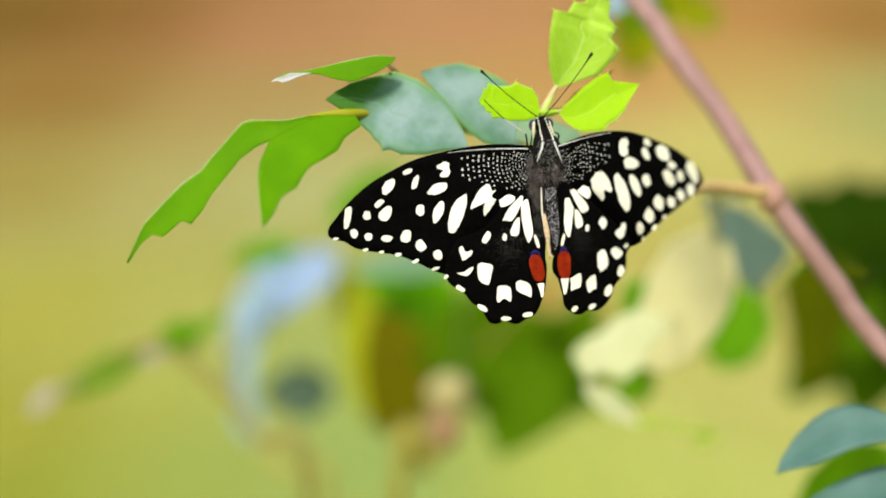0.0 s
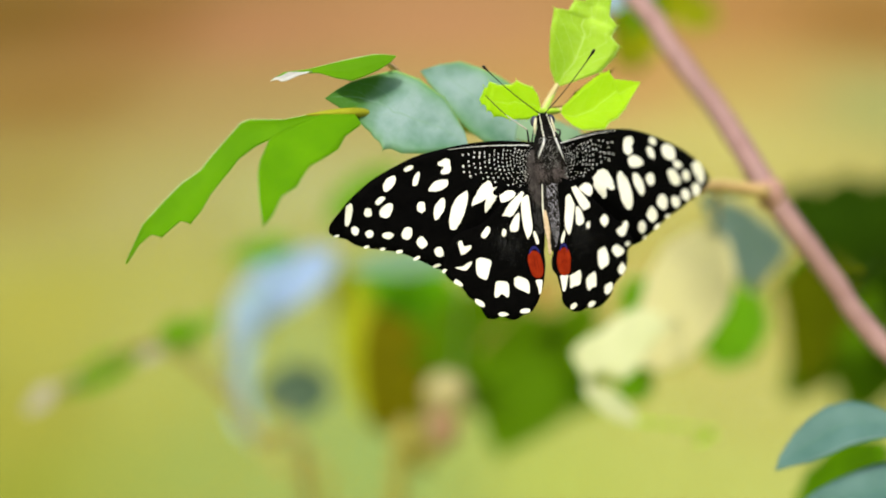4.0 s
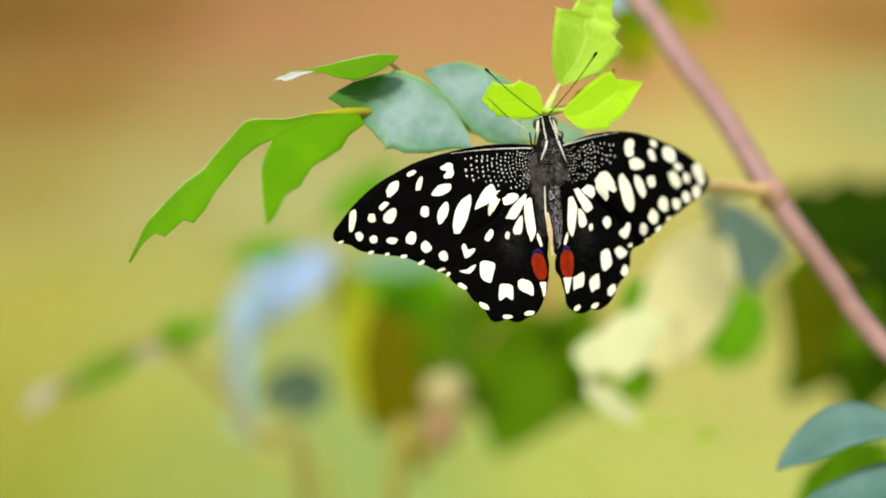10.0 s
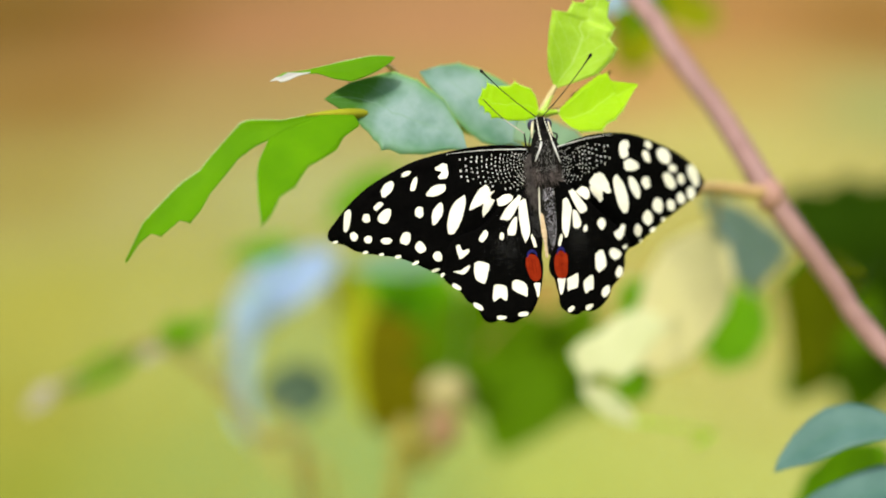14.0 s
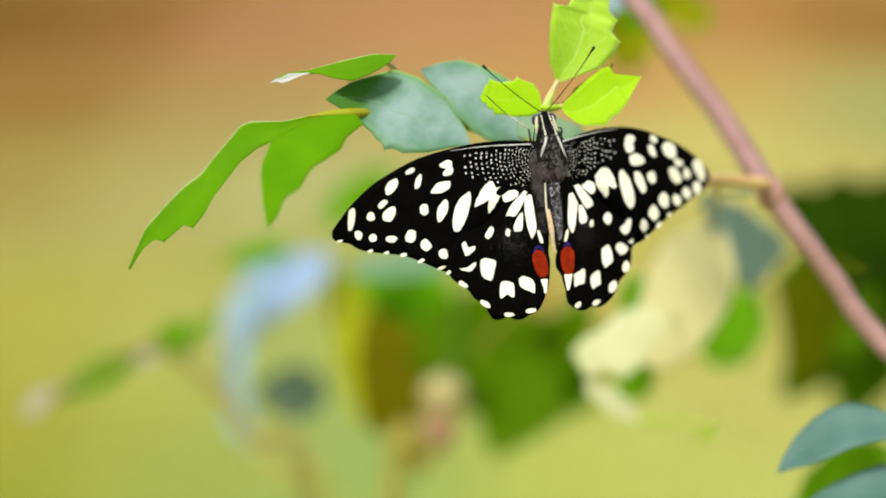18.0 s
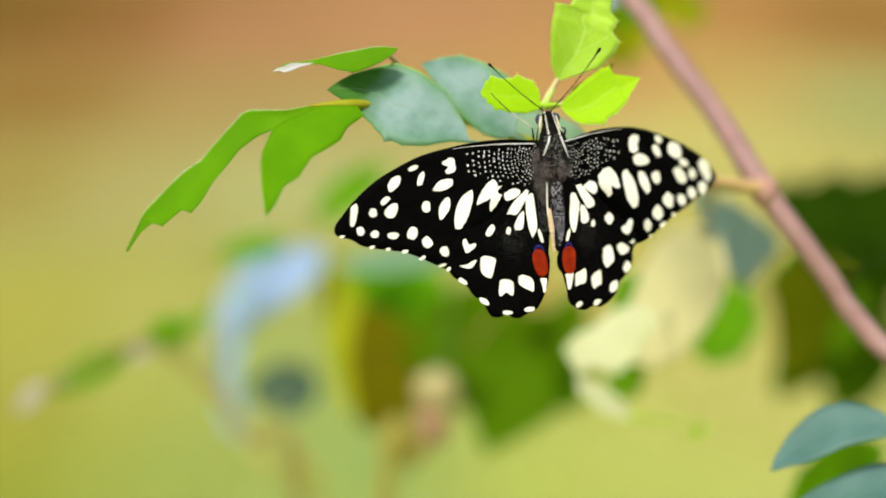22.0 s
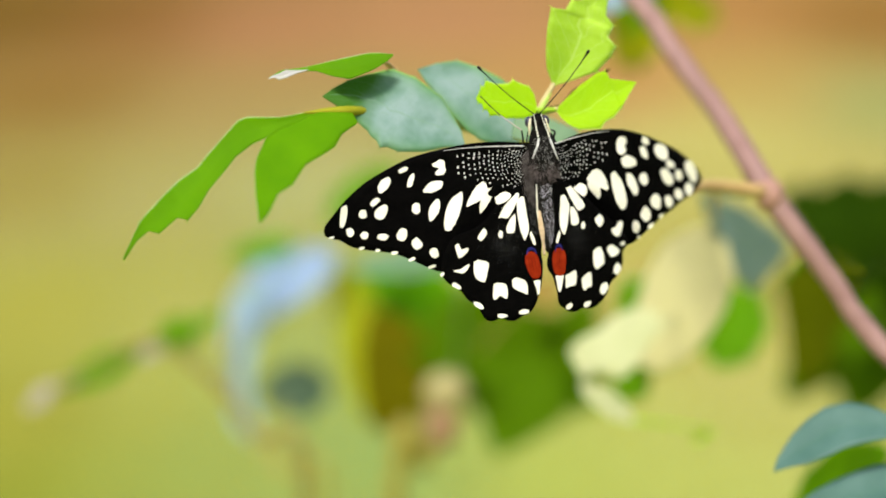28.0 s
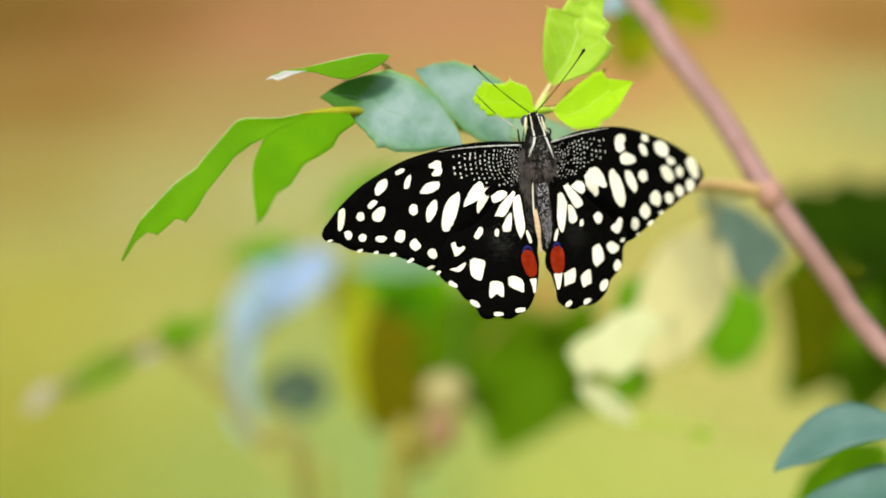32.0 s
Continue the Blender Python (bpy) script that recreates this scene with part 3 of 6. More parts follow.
    leaf((41, 179, 0.446), (-211, 271, 0.4395), (0.05, 0.4, 1), 0.002, SKYLESS_TIP, "blue-green waxy mature leaf with a tip painted bare of sky reflection", (66, 172, 0.456), fold=4, bend=0.02, seed=4, upper=[(0.124, 0.046), (0.269, 0.139), (0.428, 0.198), (0.5, 0.19), (0.55, 0.215), (0.585, 0.17), (0.622, 0.161), (0.66, 0.125), (0.701, 0.11), (0.793, 0.056), (0.891, 0.031)], lower=[(0.059, -0.106), (0.243, -0.279), (0.447, -0.344), (0.608, -0.345), (0.651, -0.325), (0.76, -0.25), (0.872, -0.165), (0.95, -0.075)])
    leaf((121, 191, 0.456), (-42, 319, 0.453), (0.1, 0.4, 1), 0.002, WAXY, waxy, (155, 172, 0.458), fold=6, bend=0.03, seed=5, upper=[(0.077, 0.115), (0.217, 0.179), (0.366, 0.186), (0.54, 0.155), (0.736, 0.092), (0.884, 0.053)], lower=[(0.101, -0.242), (0.268, -0.399), (0.415, -0.387), (0.605, -0.347), (0.776, -0.281), (0.901, -0.149)])
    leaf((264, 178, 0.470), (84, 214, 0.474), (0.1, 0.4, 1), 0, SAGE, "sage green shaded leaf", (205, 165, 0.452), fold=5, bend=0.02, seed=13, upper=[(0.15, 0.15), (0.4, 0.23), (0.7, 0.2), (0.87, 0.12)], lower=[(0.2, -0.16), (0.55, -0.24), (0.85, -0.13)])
    # thin olive strip added behind, in place of a leaf edge's shade
    leaf((206, 250, 0.454), (298, 321, 0.456), (0.1, 0.3, 1), 0, KHAKI, "narrow olive strip added for a shaded leaf edge", (172, 243, 0.444), fold=5, bend=0.02, seed=14, upper=[(0.3, 0.07), (0.7, 0.06)], lower=[(0.3, -0.06), (0.7, -0.05)])
    fresh = "fresh green translucent spiny leaf"
    leaf((-184, 238, 0.4398), (-564, -21, 0.4445), (-0.3, 0.3, 1), 0.006, FRESH, fresh, fold=10, bend=0.0, seed=7, upper=[(0.084, -0.036), (0.15, -0.057), (0.243, -0.08), (0.338, -0.099), (0.419, -0.095), (0.486, -0.069), (0.577, -0.037), (0.644, 0.004), (0.703, 0.023), (0.732, -0.014), (0.826, -0.003), (0.859, -0.041), (0.919, -0.037)], lower=[(0.069, -0.062), (0.194, -0.12), (0.306, -0.203), (0.341, -0.212), (0.425, -0.19), (0.512, -0.166), (0.569, -0.145), (0.653, -0.142), (0.743, -0.123), (0.867, -0.091)])
    leaf((-159, 238, 0.427), (-322, 53, 0.400), (-0.1, 0.5, 1), 0.008, GLINTLESS, fresh, fold=4, bend=0.03, seed=8, upper=[(0.053, 0.06), (0.176, 0.03), (0.296, 0.05), (0.412, 0.025), (0.505, -0.005), (0.681, 0.01), (0.766, -0.025), (0.906, 0.0)], lower=[(0.109, -0.15), (0.321, -0.265), (0.413, -0.29), (0.597, -0.245), (0.695, -0.20), (0.851, -0.105)])
    leaf((-87, 343, 0.4405), (-306, 302, 0.4375), (-0.1, 0.5, 1), 0.004, FRESH, fresh, fold=8, bend=0.0, wave=0.0, seed=9, spines=0.0002, upper=[(0.06, 0.05), (0.164, 0.10), (0.285, 0.135), (0.38, 0.155), (0.507, 0.10), (0.628, 0.018), (0.74, -0.008), (0.85, -0.01)], lower=[(0.09, -0.03), (0.183, -0.048), (0.436, -0.042), (0.712, -0.03), (0.892, -0.043)])
    leaf((-236, 316, 0.4378), (-309, 300, 0.437), (-0.1, 0.3, 1), 0.002, WHITISH, "curled pale leaf tip", fold=20, bend=0.0, seed=10, spines=0.0002, upper=[(0.322, 0.028), (0.568, 0.088), (0.746, 0.09), (0.825, 0.012)], lower=[(0.238, -0.042), (0.527, -0.096), (0.715, -0.051), (0.851, -0.054)])
    return sprig


sprig = build_sprig()


# ---- further leaves of the same shrub ----
HANGER_AT = at(476, 112, 0.503)
LOW_AT = at(1010, -425, 0.503)


def build_shrub_leaves():
    def leaf(base, tip, face, width, material, label, stalk=None, **shape):
        return leaf_between("leaf", shrub, SHRUB_IN, at(*base), at(*tip), facing(*face), width, material, label, at(*stalk) if stalk else None, **shape)

    # the low twig whose blue-green leaves nod
    bm = bmesh.new()
    tube(bm, [Vector(at(*q)) - LOW_AT for q in ((1010, -425, 0.503), (960, -400, 0.495), (915, -330, 0.49), (885, -300, 0.488))], [0.0014, 0.0012, 0.0010, 0.0006], 20, 6, 0.1)
    low = part("low_twig", bm, TWIG, shrub, "thin low twig with blue-green leaves")
    low.matrix_basis = Matrix.Translation(LOW_AT - SHRUB_BASE)

    def nodding(base, tip, face, width, material, label, stalk=None, **shape):
        return leaf_between("leaf", low, Matrix.Translation(-LOW_AT), at(*base), at(*tip), facing(*face), width, material, label, at(*stalk) if stalk else None, **shape)

    nodding((841, -319, 0.472), (583, -383, 0.472), (-0.1, 0.8, 0.8), 0.001, DUSKY, "blue-green waxy leaf", (900, -290, 0.49), fold=6, bend=0.06, seed=11, upper=[(0.1, 0.008), (0.225, 0.013), (0.329, -0.0), (0.483, -0.005), (0.606, 0.016), (0.765, 0.03), (0.894, 0.009)], lower=[(0.098, -0.113), (0.157, -0.193), (0.238, -0.281), (0.37, -0.36), (0.524, -0.374), (0.658, -0.324), (0.803, -0.233), (0.94, -0.1)])
    nodding((856, -407, 0.476), (628, -443, 0.476), (-0.1, 0.8, 0.7), 0.001, DUSKY, "dusky blue-green waxy leaf", (920, -400, 0.49), fold=8, bend=0.05, seed=12, upper=[(0.222, 0.211), (0.404, 0.248), (0.656, 0.212), (0.851, 0.096)], lower=[(0.141, -0.15), (0.271, -0.202), (0.349, -0.207), (0.533, -0.174), (0.719, -0.13), (0.885, -0.07)])
    nodding((790, -352, 0.57), (606, -470, 0.58), (0, 0.6, 1), 0.0185, LIVELY, "lively green leaf", (900, -380, 0.52), teeth=3, depth=0.1, seed=13)
    dark = "dark green leaf with shade painted in"
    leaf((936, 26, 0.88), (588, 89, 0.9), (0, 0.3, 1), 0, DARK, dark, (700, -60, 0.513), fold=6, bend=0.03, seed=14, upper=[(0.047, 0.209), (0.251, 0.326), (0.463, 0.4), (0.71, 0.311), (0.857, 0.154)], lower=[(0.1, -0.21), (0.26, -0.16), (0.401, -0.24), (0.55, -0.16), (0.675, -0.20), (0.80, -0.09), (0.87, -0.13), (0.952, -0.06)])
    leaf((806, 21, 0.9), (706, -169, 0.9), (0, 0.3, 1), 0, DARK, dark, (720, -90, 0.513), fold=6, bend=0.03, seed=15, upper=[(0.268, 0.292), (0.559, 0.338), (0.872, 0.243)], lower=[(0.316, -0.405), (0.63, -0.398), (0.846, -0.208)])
    leaf((816, -119, 0.92), (706, -299, 0.92), (0, 0.3, 1), 0, MIDGREEN, "olive green leaf", (740, -110, 0.513), fold=6, bend=0.03, seed=16, upper=[(0.196, 0.224), (0.553, 0.275), (0.857, 0.186)], lower=[(0.145, -0.238), (0.43, -0.34), (0.765, -0.25)])
    leaf((452, 99, 0.6), (551, -81, 0.62), (0.1, 0.5, 1), 0, GREYGREEN, "grey-green waxy leaf", (540, 98, 0.51), fold=5, bend=0.03, seed=17, upper=[(0.362, 0.266), (0.784, 0.444), (0.969, 0.472), (1.015, 0.262)], lower=[(0.196, -0.041), (0.497, -0.043), (0.747, -0.076)])
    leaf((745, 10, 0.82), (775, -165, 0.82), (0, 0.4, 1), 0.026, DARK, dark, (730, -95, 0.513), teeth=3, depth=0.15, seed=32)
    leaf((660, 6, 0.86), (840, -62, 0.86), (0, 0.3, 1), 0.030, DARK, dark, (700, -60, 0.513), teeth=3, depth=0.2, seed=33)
    leaf((566, -84, 0.7), (456, -184, 0.7), (0, 0.4, 1), 0, FRESH, "fresh green leaf", (640, -20, 0.51), fold=5, bend=0.03, seed=18, upper=[(0.198, 0.329), (0.654, 0.46), (0.991, 0.286)], lower=[(0.175, -0.401), (0.605, -0.38)])
    leaf((668, -4, 0.76), (640, -262, 0.77), (0, 0.3, 1), 0, KHAKI, "olive-brown leaf with shade painted in", (740, -40, 0.513), fold=5, bend=0.04, seed=19, upper=[(0.06, 0.16), (0.2, 0.27), (0.42, 0.25), (0.55, 0.16), (0.68, 0.17), (0.86, 0.07)], lower=[(0.08, -0.20), (0.26, -0.27), (0.46, -0.20), (0.6, -0.17), (0.78, -0.14), (0.9, -0.06)])
    leaf((770, -80, 0.80), (600, -262, 0.80), (0, 0.3, 1), 0.026, MIDGREEN, "olive green leaf", (800, -190, 0.513), teeth=3, depth=0.1, seed=20)
    leaf((375, 415, 0.72), (490, 445, 0.74), (0, 0.4, 1), 0.024, GOLDEN, "olive green leaf", (352, 430, 0.548), teeth=3, depth=0.1, seed=21)
    leaf((385, 428, 0.74), (282, 350, 0.76), (0, 0.4, 1), 0.038, GOLDEN, "olive green leaf", (352, 430, 0.548), teeth=3, depth=0.1, seed=22)
    leaf((392, 442, 0.68), (300, 392, 0.70), (0, 0.4, 1), 0.014, LIVELY, "lively green leaf", (352, 430, 0.548), teeth=3, depth=0.1, seed=34)
    leaf((380, 460, 0.60), (250, 436, 0.62), (0, 0.4, 1), 0.010, BLUISH, "blue-green leaf", (352, 440, 0.549), teeth=3, depth=0.1, seed=23)
    # pale withered leaves that hang under the twig and sway with it, less than it does
    bm = bmesh.new()
    tube(bm, [Vector(at(*q)) - HANGER_AT for q in ((476, 112, 0.503), (482, 80, 0.56), (470, 20, 0.635), (420, -60, 0.642), (380, -130, 0.64))], [0.0008, 0.0006, 0.0005, 0.0005, 0.0004], 24, 6, 0.1)
    hanging = part("hanging_twig", bm, TWIG, shrub, "thin drooping twig with withered leaves")
    hanging.matrix_basis = Matrix.Translation(HANGER_AT - SHRUB_BASE)

    def pale(base, tip, face, width, material, label, stalk=None, **shape):
        return leaf_between("leaf", hanging, Matrix.Translation(-HANGER_AT), at(*base), at(*tip), facing(*face), width, material, label, at(*stalk) if stalk else None, **shape)

    pale((478, 46, 0.61), (326, -199, 0.615), (-0.2, 0.6, 1), 0, BUFF, "pale buff drooping leaf", None, fold=1, bend=0.03, seed=24, upper=[(0.06, 0.139), (0.181, 0.275), (0.392, 0.359), (0.601, 0.355), (0.797, 0.30), (0.945, 0.19)], lower=[(0.112, -0.11), (0.264, -0.20), (0.481, -0.20), (0.666, -0.15), (0.816, -0.10)])
    pale((394, -134, 0.59), (221, -181, 0.59), (0, 0.4, 1), 0, CREAM, "pale cream drooping leaf", (410, -120, 0.612), fold=4, bend=0.03, seed=25, upper=[(0.203, 0.143), (0.38, 0.316), (0.572, 0.424), (0.673, 0.335), (0.784, 0.261), (0.938, 0.296)], lower=[(0.092, -0.18), (0.263, -0.25), (0.465, -0.22), (0.666, -0.12), (0.846, -0.1)])
    pale((242, -240, 0.585), (345, -305, 0.585), (0, 0.4, 1), 0.007, CREAM, "pale cream withered leaf", (270, -205, 0.585), teeth=2, depth=0.1, seed=26)
    pale((478, -320, 0.60), (440, -344, 0.60), (0, 0.4, 1), 0.0020, YOUNG, "thin yellow-green leaf", (340, -302, 0.586), teeth=2, depth=0.05, seed=29)
    pale((365, -220, 0.64), (300, -255, 0.64), (0, 0.4, 1), 0.013, LIVELY, "lively green leaf", (385, -125, 0.641), teeth=2, depth=0.1, seed=28)
    pale((380, -75, 0.62), (300, -110, 0.63), (0, 0.4, 1), 0.016, FRESH, "fresh green leaf", (425, -60, 0.642), teeth=2, depth=0.1, seed=27)
    return hanging, low


hanger, low_twig = build_shrub_leaves()


# ---- the bushes behind, out of focus ----
def back_bush(label, foot, stems, leaves, extra=None):
    foot = Vector(foot)
    bush = thing("bush", Matrix.Translation(foot), label, "bush", "bushes behind the shrub")
    inv = Matrix.Translation(-foot)
    for line, radii, material in stems:
        bm = bmesh.new()
        tube(bm, [Vector(p) - foot for p in line], radii, 40, 8, 0.1)
        part("stem", bm, material, bush)
    for base, tip, face, width, material, text, stalk, shape in leaves:
        leaf_between("leaf", bush, inv, at(*base), at(*tip), facing(*face), width, material, text, at(*stalk) if stalk else None, **shape)
    return bush


def build_back():
    made = []
    wide = dict(teeth=3, depth=0.08, fold=5, bend=0.05)
    # green bush under the butterfly
    foot = Vector((-0.02, 0.78, 0))
    bush = back_bush("green bush with olive and bright leaves and a pale bud", foot,
              [([foot - Vector((0, 0, 0.02)), Vector((-0.03, 0.77, 0.5)), at(-90, -470, 0.77), at(-40, -380, 0.77), at(-5, -300, 0.77)], [0.005, 0.004, 0.0032, 0.0032, 0.0036], STALK)],
              [((46, -134, 0.89), (-162, -29, 0.89), (0, 0.3, 1), 0, GREEN, "bright green leaf", (5, -300, 0.79), dict(fold=5, bend=0.03, upper=[(0.106, 0.128), (0.427, 0.206), (0.756, 0.219)], lower=[(0.279, -0.276), (0.626, -0.295), (0.914, -0.194)])),
               ((-49, -199, 0.84), (281, -119, 0.84), (0, 0.1, 1), 0, MIDGREEN, "mid green leaf", (5, -300, 0.79), dict(fold=5, bend=0.03, upper=[(0.141, 0.269), (0.423, 0.307), (0.574, 0.24), (0.651, 0.121), (0.777, 0.078), (0.95, 0.164)], lower=[(0.03, -0.189), (0.267, -0.336), (0.601, -0.327), (0.843, -0.204)])),
               ((150, -185, 0.80), (92, -368, 0.79), (0, 0.3, 1), 0, DEEPOLIVE, "olive green drooping leaf", (5, -290, 0.79), dict(fold=3, bend=0.03, upper=[(0.1, 0.30), (0.3, 0.50), (0.5, 0.48), (0.75, 0.26)], lower=[(0.1, -0.28), (0.35, -0.42), (0.6, -0.32), (0.85, -0.14)])),
               ((16, -179, 0.825), (201, -299, 0.82), (0, 0.1, 1), 0, MIDGREEN, "mid green leaf", (5, -280, 0.79), dict(fold=5, bend=0.03, upper=[(0.131, 0.301), (0.485, 0.423), (0.862, 0.342)], lower=[(0.286, -0.192), (0.599, -0.259), (0.851, -0.231)])),
               ((60, -195, 0.80), (-75, -150, 0.80), (0, 0.1, 1), 0.024, MIDGREEN, "mid green leaf", (0, -300, 0.79), wide),
               ((176, -159, 0.855), (266, -279, 0.855), (0, 0.1, 1), 0, LIVELY, "lively green leaf", (5, -280, 0.79), dict(fold=5, bend=0.03, upper=[(-0.012, 0.428), (0.329, 0.549), (0.709, 0.388)], lower=[(0.246, -0.227), (0.685, -0.307), (0.985, -0.24)])),
               ((-42, -300, 0.80), (-134, -105, 0.80), (0, 0.1, 1), 0, OLIVE, "olive-brown leaf", (0, -300, 0.79), dict(fold=4, bend=0.03, upper=[(-0.054, 0.281), (0.14, 0.399), (0.45, 0.316), (0.686, 0.225), (0.865, 0.109)], lower=[(0.195, -0.23), (0.442, -0.299), (0.79, -0.251)])),
               ((-139, -309, 0.86), (-192, 1, 0.86), (0, 0.2, 1), 0, YELLOWISH, "yellowish leaf", (0, -300, 0.79), dict(fold=4, bend=0.03, upper=[(0.173, 0.067), (0.37, 0.088), (0.595, 0.082), (0.784, 0.059)], lower=[(0.164, -0.173), (0.446, -0.221), (0.786, -0.118)])),
               ((180, -42, 0.82), (172, -112, 0.82), (0, 0.3, 1), 0.013, WITHERED, "withered tan leaf", (40, -200, 0.80), wide),
               ((40, -8, 0.74), (-172, -32, 0.72), (0, 0.3, 1), 0.0115, SAGE, "sage green waxy leaf", (10, -280, 0.785), wide)])
    bm = bmesh.new()
    ball(bm, at(2, -252, 0.755) - foot, (0.0085, 0.008, 0.0075))
    part("bud", bm, CREAMY, bush, "pale tan flower bud")
    bm = bmesh.new()
    ball(bm, at(-6, -312, 0.757) - foot, (0.0065, 0.006, 0.0095))
    part("calyx", bm, BUD, bush, "reddish-tan calyx")
    made.append(bush)
    # bluish bush further left
    foot = Vector((-0.06, 0.84, 0))
    bush = back_bush("spindly bush with hanging bluish leaves", foot,
              [([foot - Vector((0, 0, 0.02)), Vector((-0.055, 0.84, 0.5)), at(-200, -520, 0.84), at(-290, -390, 0.84), at(-352, -305, 0.85), at(-385, -200, 0.85), at(-330, -80, 0.86)], [0.004, 0.0028, 0.0017, 0.0014, 0.0012, 0.0012, 0.001], STALK),
               ([at(-290, -390, 0.84), at(-300, -320, 0.845), at(-290, -270, 0.85)], [0.0016, 0.0012, 0.001], STALK)],
              [((-192, 1, 0.85), (-369, -124, 0.85), (0, 0.7, 0.8), 0, SKYISH, "bluish waxy leaf with painted sky sheen", (-330, -80, 0.86), dict(fold=5, bend=0.03, upper=[(0.096, 0.158), (0.304, 0.232), (0.528, 0.231), (0.795, 0.206), (0.961, 0.147)], lower=[(0.202, -0.175), (0.482, -0.292), (0.69, -0.332), (0.904, -0.225)])),
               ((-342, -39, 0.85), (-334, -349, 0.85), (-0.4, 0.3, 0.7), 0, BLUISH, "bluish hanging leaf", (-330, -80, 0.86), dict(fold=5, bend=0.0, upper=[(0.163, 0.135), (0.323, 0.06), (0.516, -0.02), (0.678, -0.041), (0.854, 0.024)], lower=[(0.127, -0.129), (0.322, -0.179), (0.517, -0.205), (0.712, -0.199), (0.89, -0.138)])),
               ((-205, 52, 0.84), (-80, 150, 0.84), (0, 0.4, 1), 0.017, FRESH, "fresh green leaf", (-330, -80, 0.86), wide),
               ((-265, 10, 0.80), (-390, -10, 0.82), (0, 0.4, 1), 0.012, FRESH, "fresh green leaf", (-330, -80, 0.86), wide),
               ((-200, -250, 0.85), (-332, -248, 0.85), (0, 0.2, 1), 0.023, MURKY, "dark green leaf", (-290, -270, 0.85), dict(teeth=2, depth=0.05))])
    made.append(bush)
    # thin spray at the far left
    foot = Vector((-0.10, 0.72, 0))
    bush = back_bush("thin bush with a long leafy spray", foot,
              [([foot - Vector((0, 0, 0.02)), Vector((-0.09, 0.71, 0.55)), at(-250, -520, 0.71), at(-330, -330, 0.71), at(-460, -190, 0.71), at(-530, -165, 0.71), at(-640, -225, 0.71), at(-730, -270, 0.71)], [0.003, 0.0026, 0.0023, 0.0020, 0.0017, 0.0013, 0.001, 0.0006], SPRAYTWIG)],
              [((-690, -240, 0.71), (-745, -285, 0.71), (0, 0.8, 0.7), 0.009, GREYED, "greyish pale leaf tip", (-640, -225, 0.71), wide),
               ((-540, -180, 0.71), (-690, -250, 0.71), (0, 0.5, 0.8), 0.0125, LIVELY, "fresh green leaf", (-530, -165, 0.71), wide),
               ((-490, -170, 0.71), (-570, -195, 0.71), (0, 0.8, 0.7), 0.007, GREYED, "greyish pale leaf", (-530, -165, 0.71), wide),
               ((-440, -140, 0.71), (-512, -150, 0.71), (0, 0.5, 0.8), 0.0125, LIVELY, "fresh green leaf", (-460, -190, 0.71), wide),
               ((-400, -110, 0.73), (-460, -150, 0.73), (0, 0.5, 0.8), 0.006, FRESH, "fresh green leaf", (-460, -190, 0.71), wide)])
    made.append(bush)
    return made


bushes = build_back()

# ---- the butterfly ----
BODY_REST = VIEW @ Matrix.Translation((178 * FOCUS / 3688, 141 * FOCUS / 3688, -FOCUS)) @ pose(0, 0, 0, 0, 0, 5.1)
butterfly = thing("butterfly", BODY_REST, "black and cream spotted swallowtail butterfly with open wings on a leaf", "butterfly")

# outlines in millimetres from the middle of the thorax: outwards, forwards
FORE_LEFT = [
    (0.9, 5.3), (5.0, 5.8), (9.1, 6.3), (14.9, 6.3), (20.9, 5.6), (26.9, 4.4),
    (31.7, 2.5), (36.7, -0.0), (41.1, -3.4), (44.1, -6.6), (45.6, -8.3), (45.9, -9.8),
    (44.9, -10.8), (42.6, -11.5), (40.8, -12.8), (38.5, -13.6), (35.3, -14.3), (31.8, -15.1),
    (28.2, -16.8), (25.4, -18.4), (22.9, -19.6), (20.7, -19.1), (16.8, -16.8), (11.3, -11.7),
    (7.4, -7.6), (3.4, -3.0), (1.0, 0.1),
]
FORE_RIGHT = [
    (3.3, 3.9), (4.9, 4.4), (8.5, 5.1), (13.4, 5.5), (19.0, 5.2), (23.7, 4.4),
    (27.6, 3.2), (32.1, 1.3), (36.6, -0.9), (40.4, -3.3), (43.3, -6.0), (44.1, -7.8),
    (43.2, -9.0), (40.9, -10.4), (37.6, -11.4), (33.7, -12.9), (30.4, -13.9), (27.3, -15.5),
    (24.6, -16.6), (21.8, -17.6), (18.4, -18.4), (16.8, -17.6), (13.4, -14.9), (9.3, -9.8),
    (5.8, -5.0), (3.0, -1.7), (1.8, 0.3),
]
HIND_LEFT = [
    (1.2, -1.3), (4.5, -3.4), (8.3, -5.1), (12.1, -8.8), (14.9, -10.8), (19.7, -12.3),
    (22.2, -15.9), (22.9, -18.5), (22.8, -19.9), (21.8, -21.5), (19.4, -23.4), (18.2, -25.4),
    (16.5, -26.7), (15.7, -28.3), (14.9, -29.9), (13.4, -30.4), (11.6, -29.9), (10.4, -30.6),
    (8.9, -30.8), (7.4, -30.1), (5.5, -29.4), (4.2, -27.8), (3.1, -25.5), (2.4, -23.2),
    (1.8, -19.8), (1.9, -17.6), (1.5, -14.5), (1.3, -8.0),
]
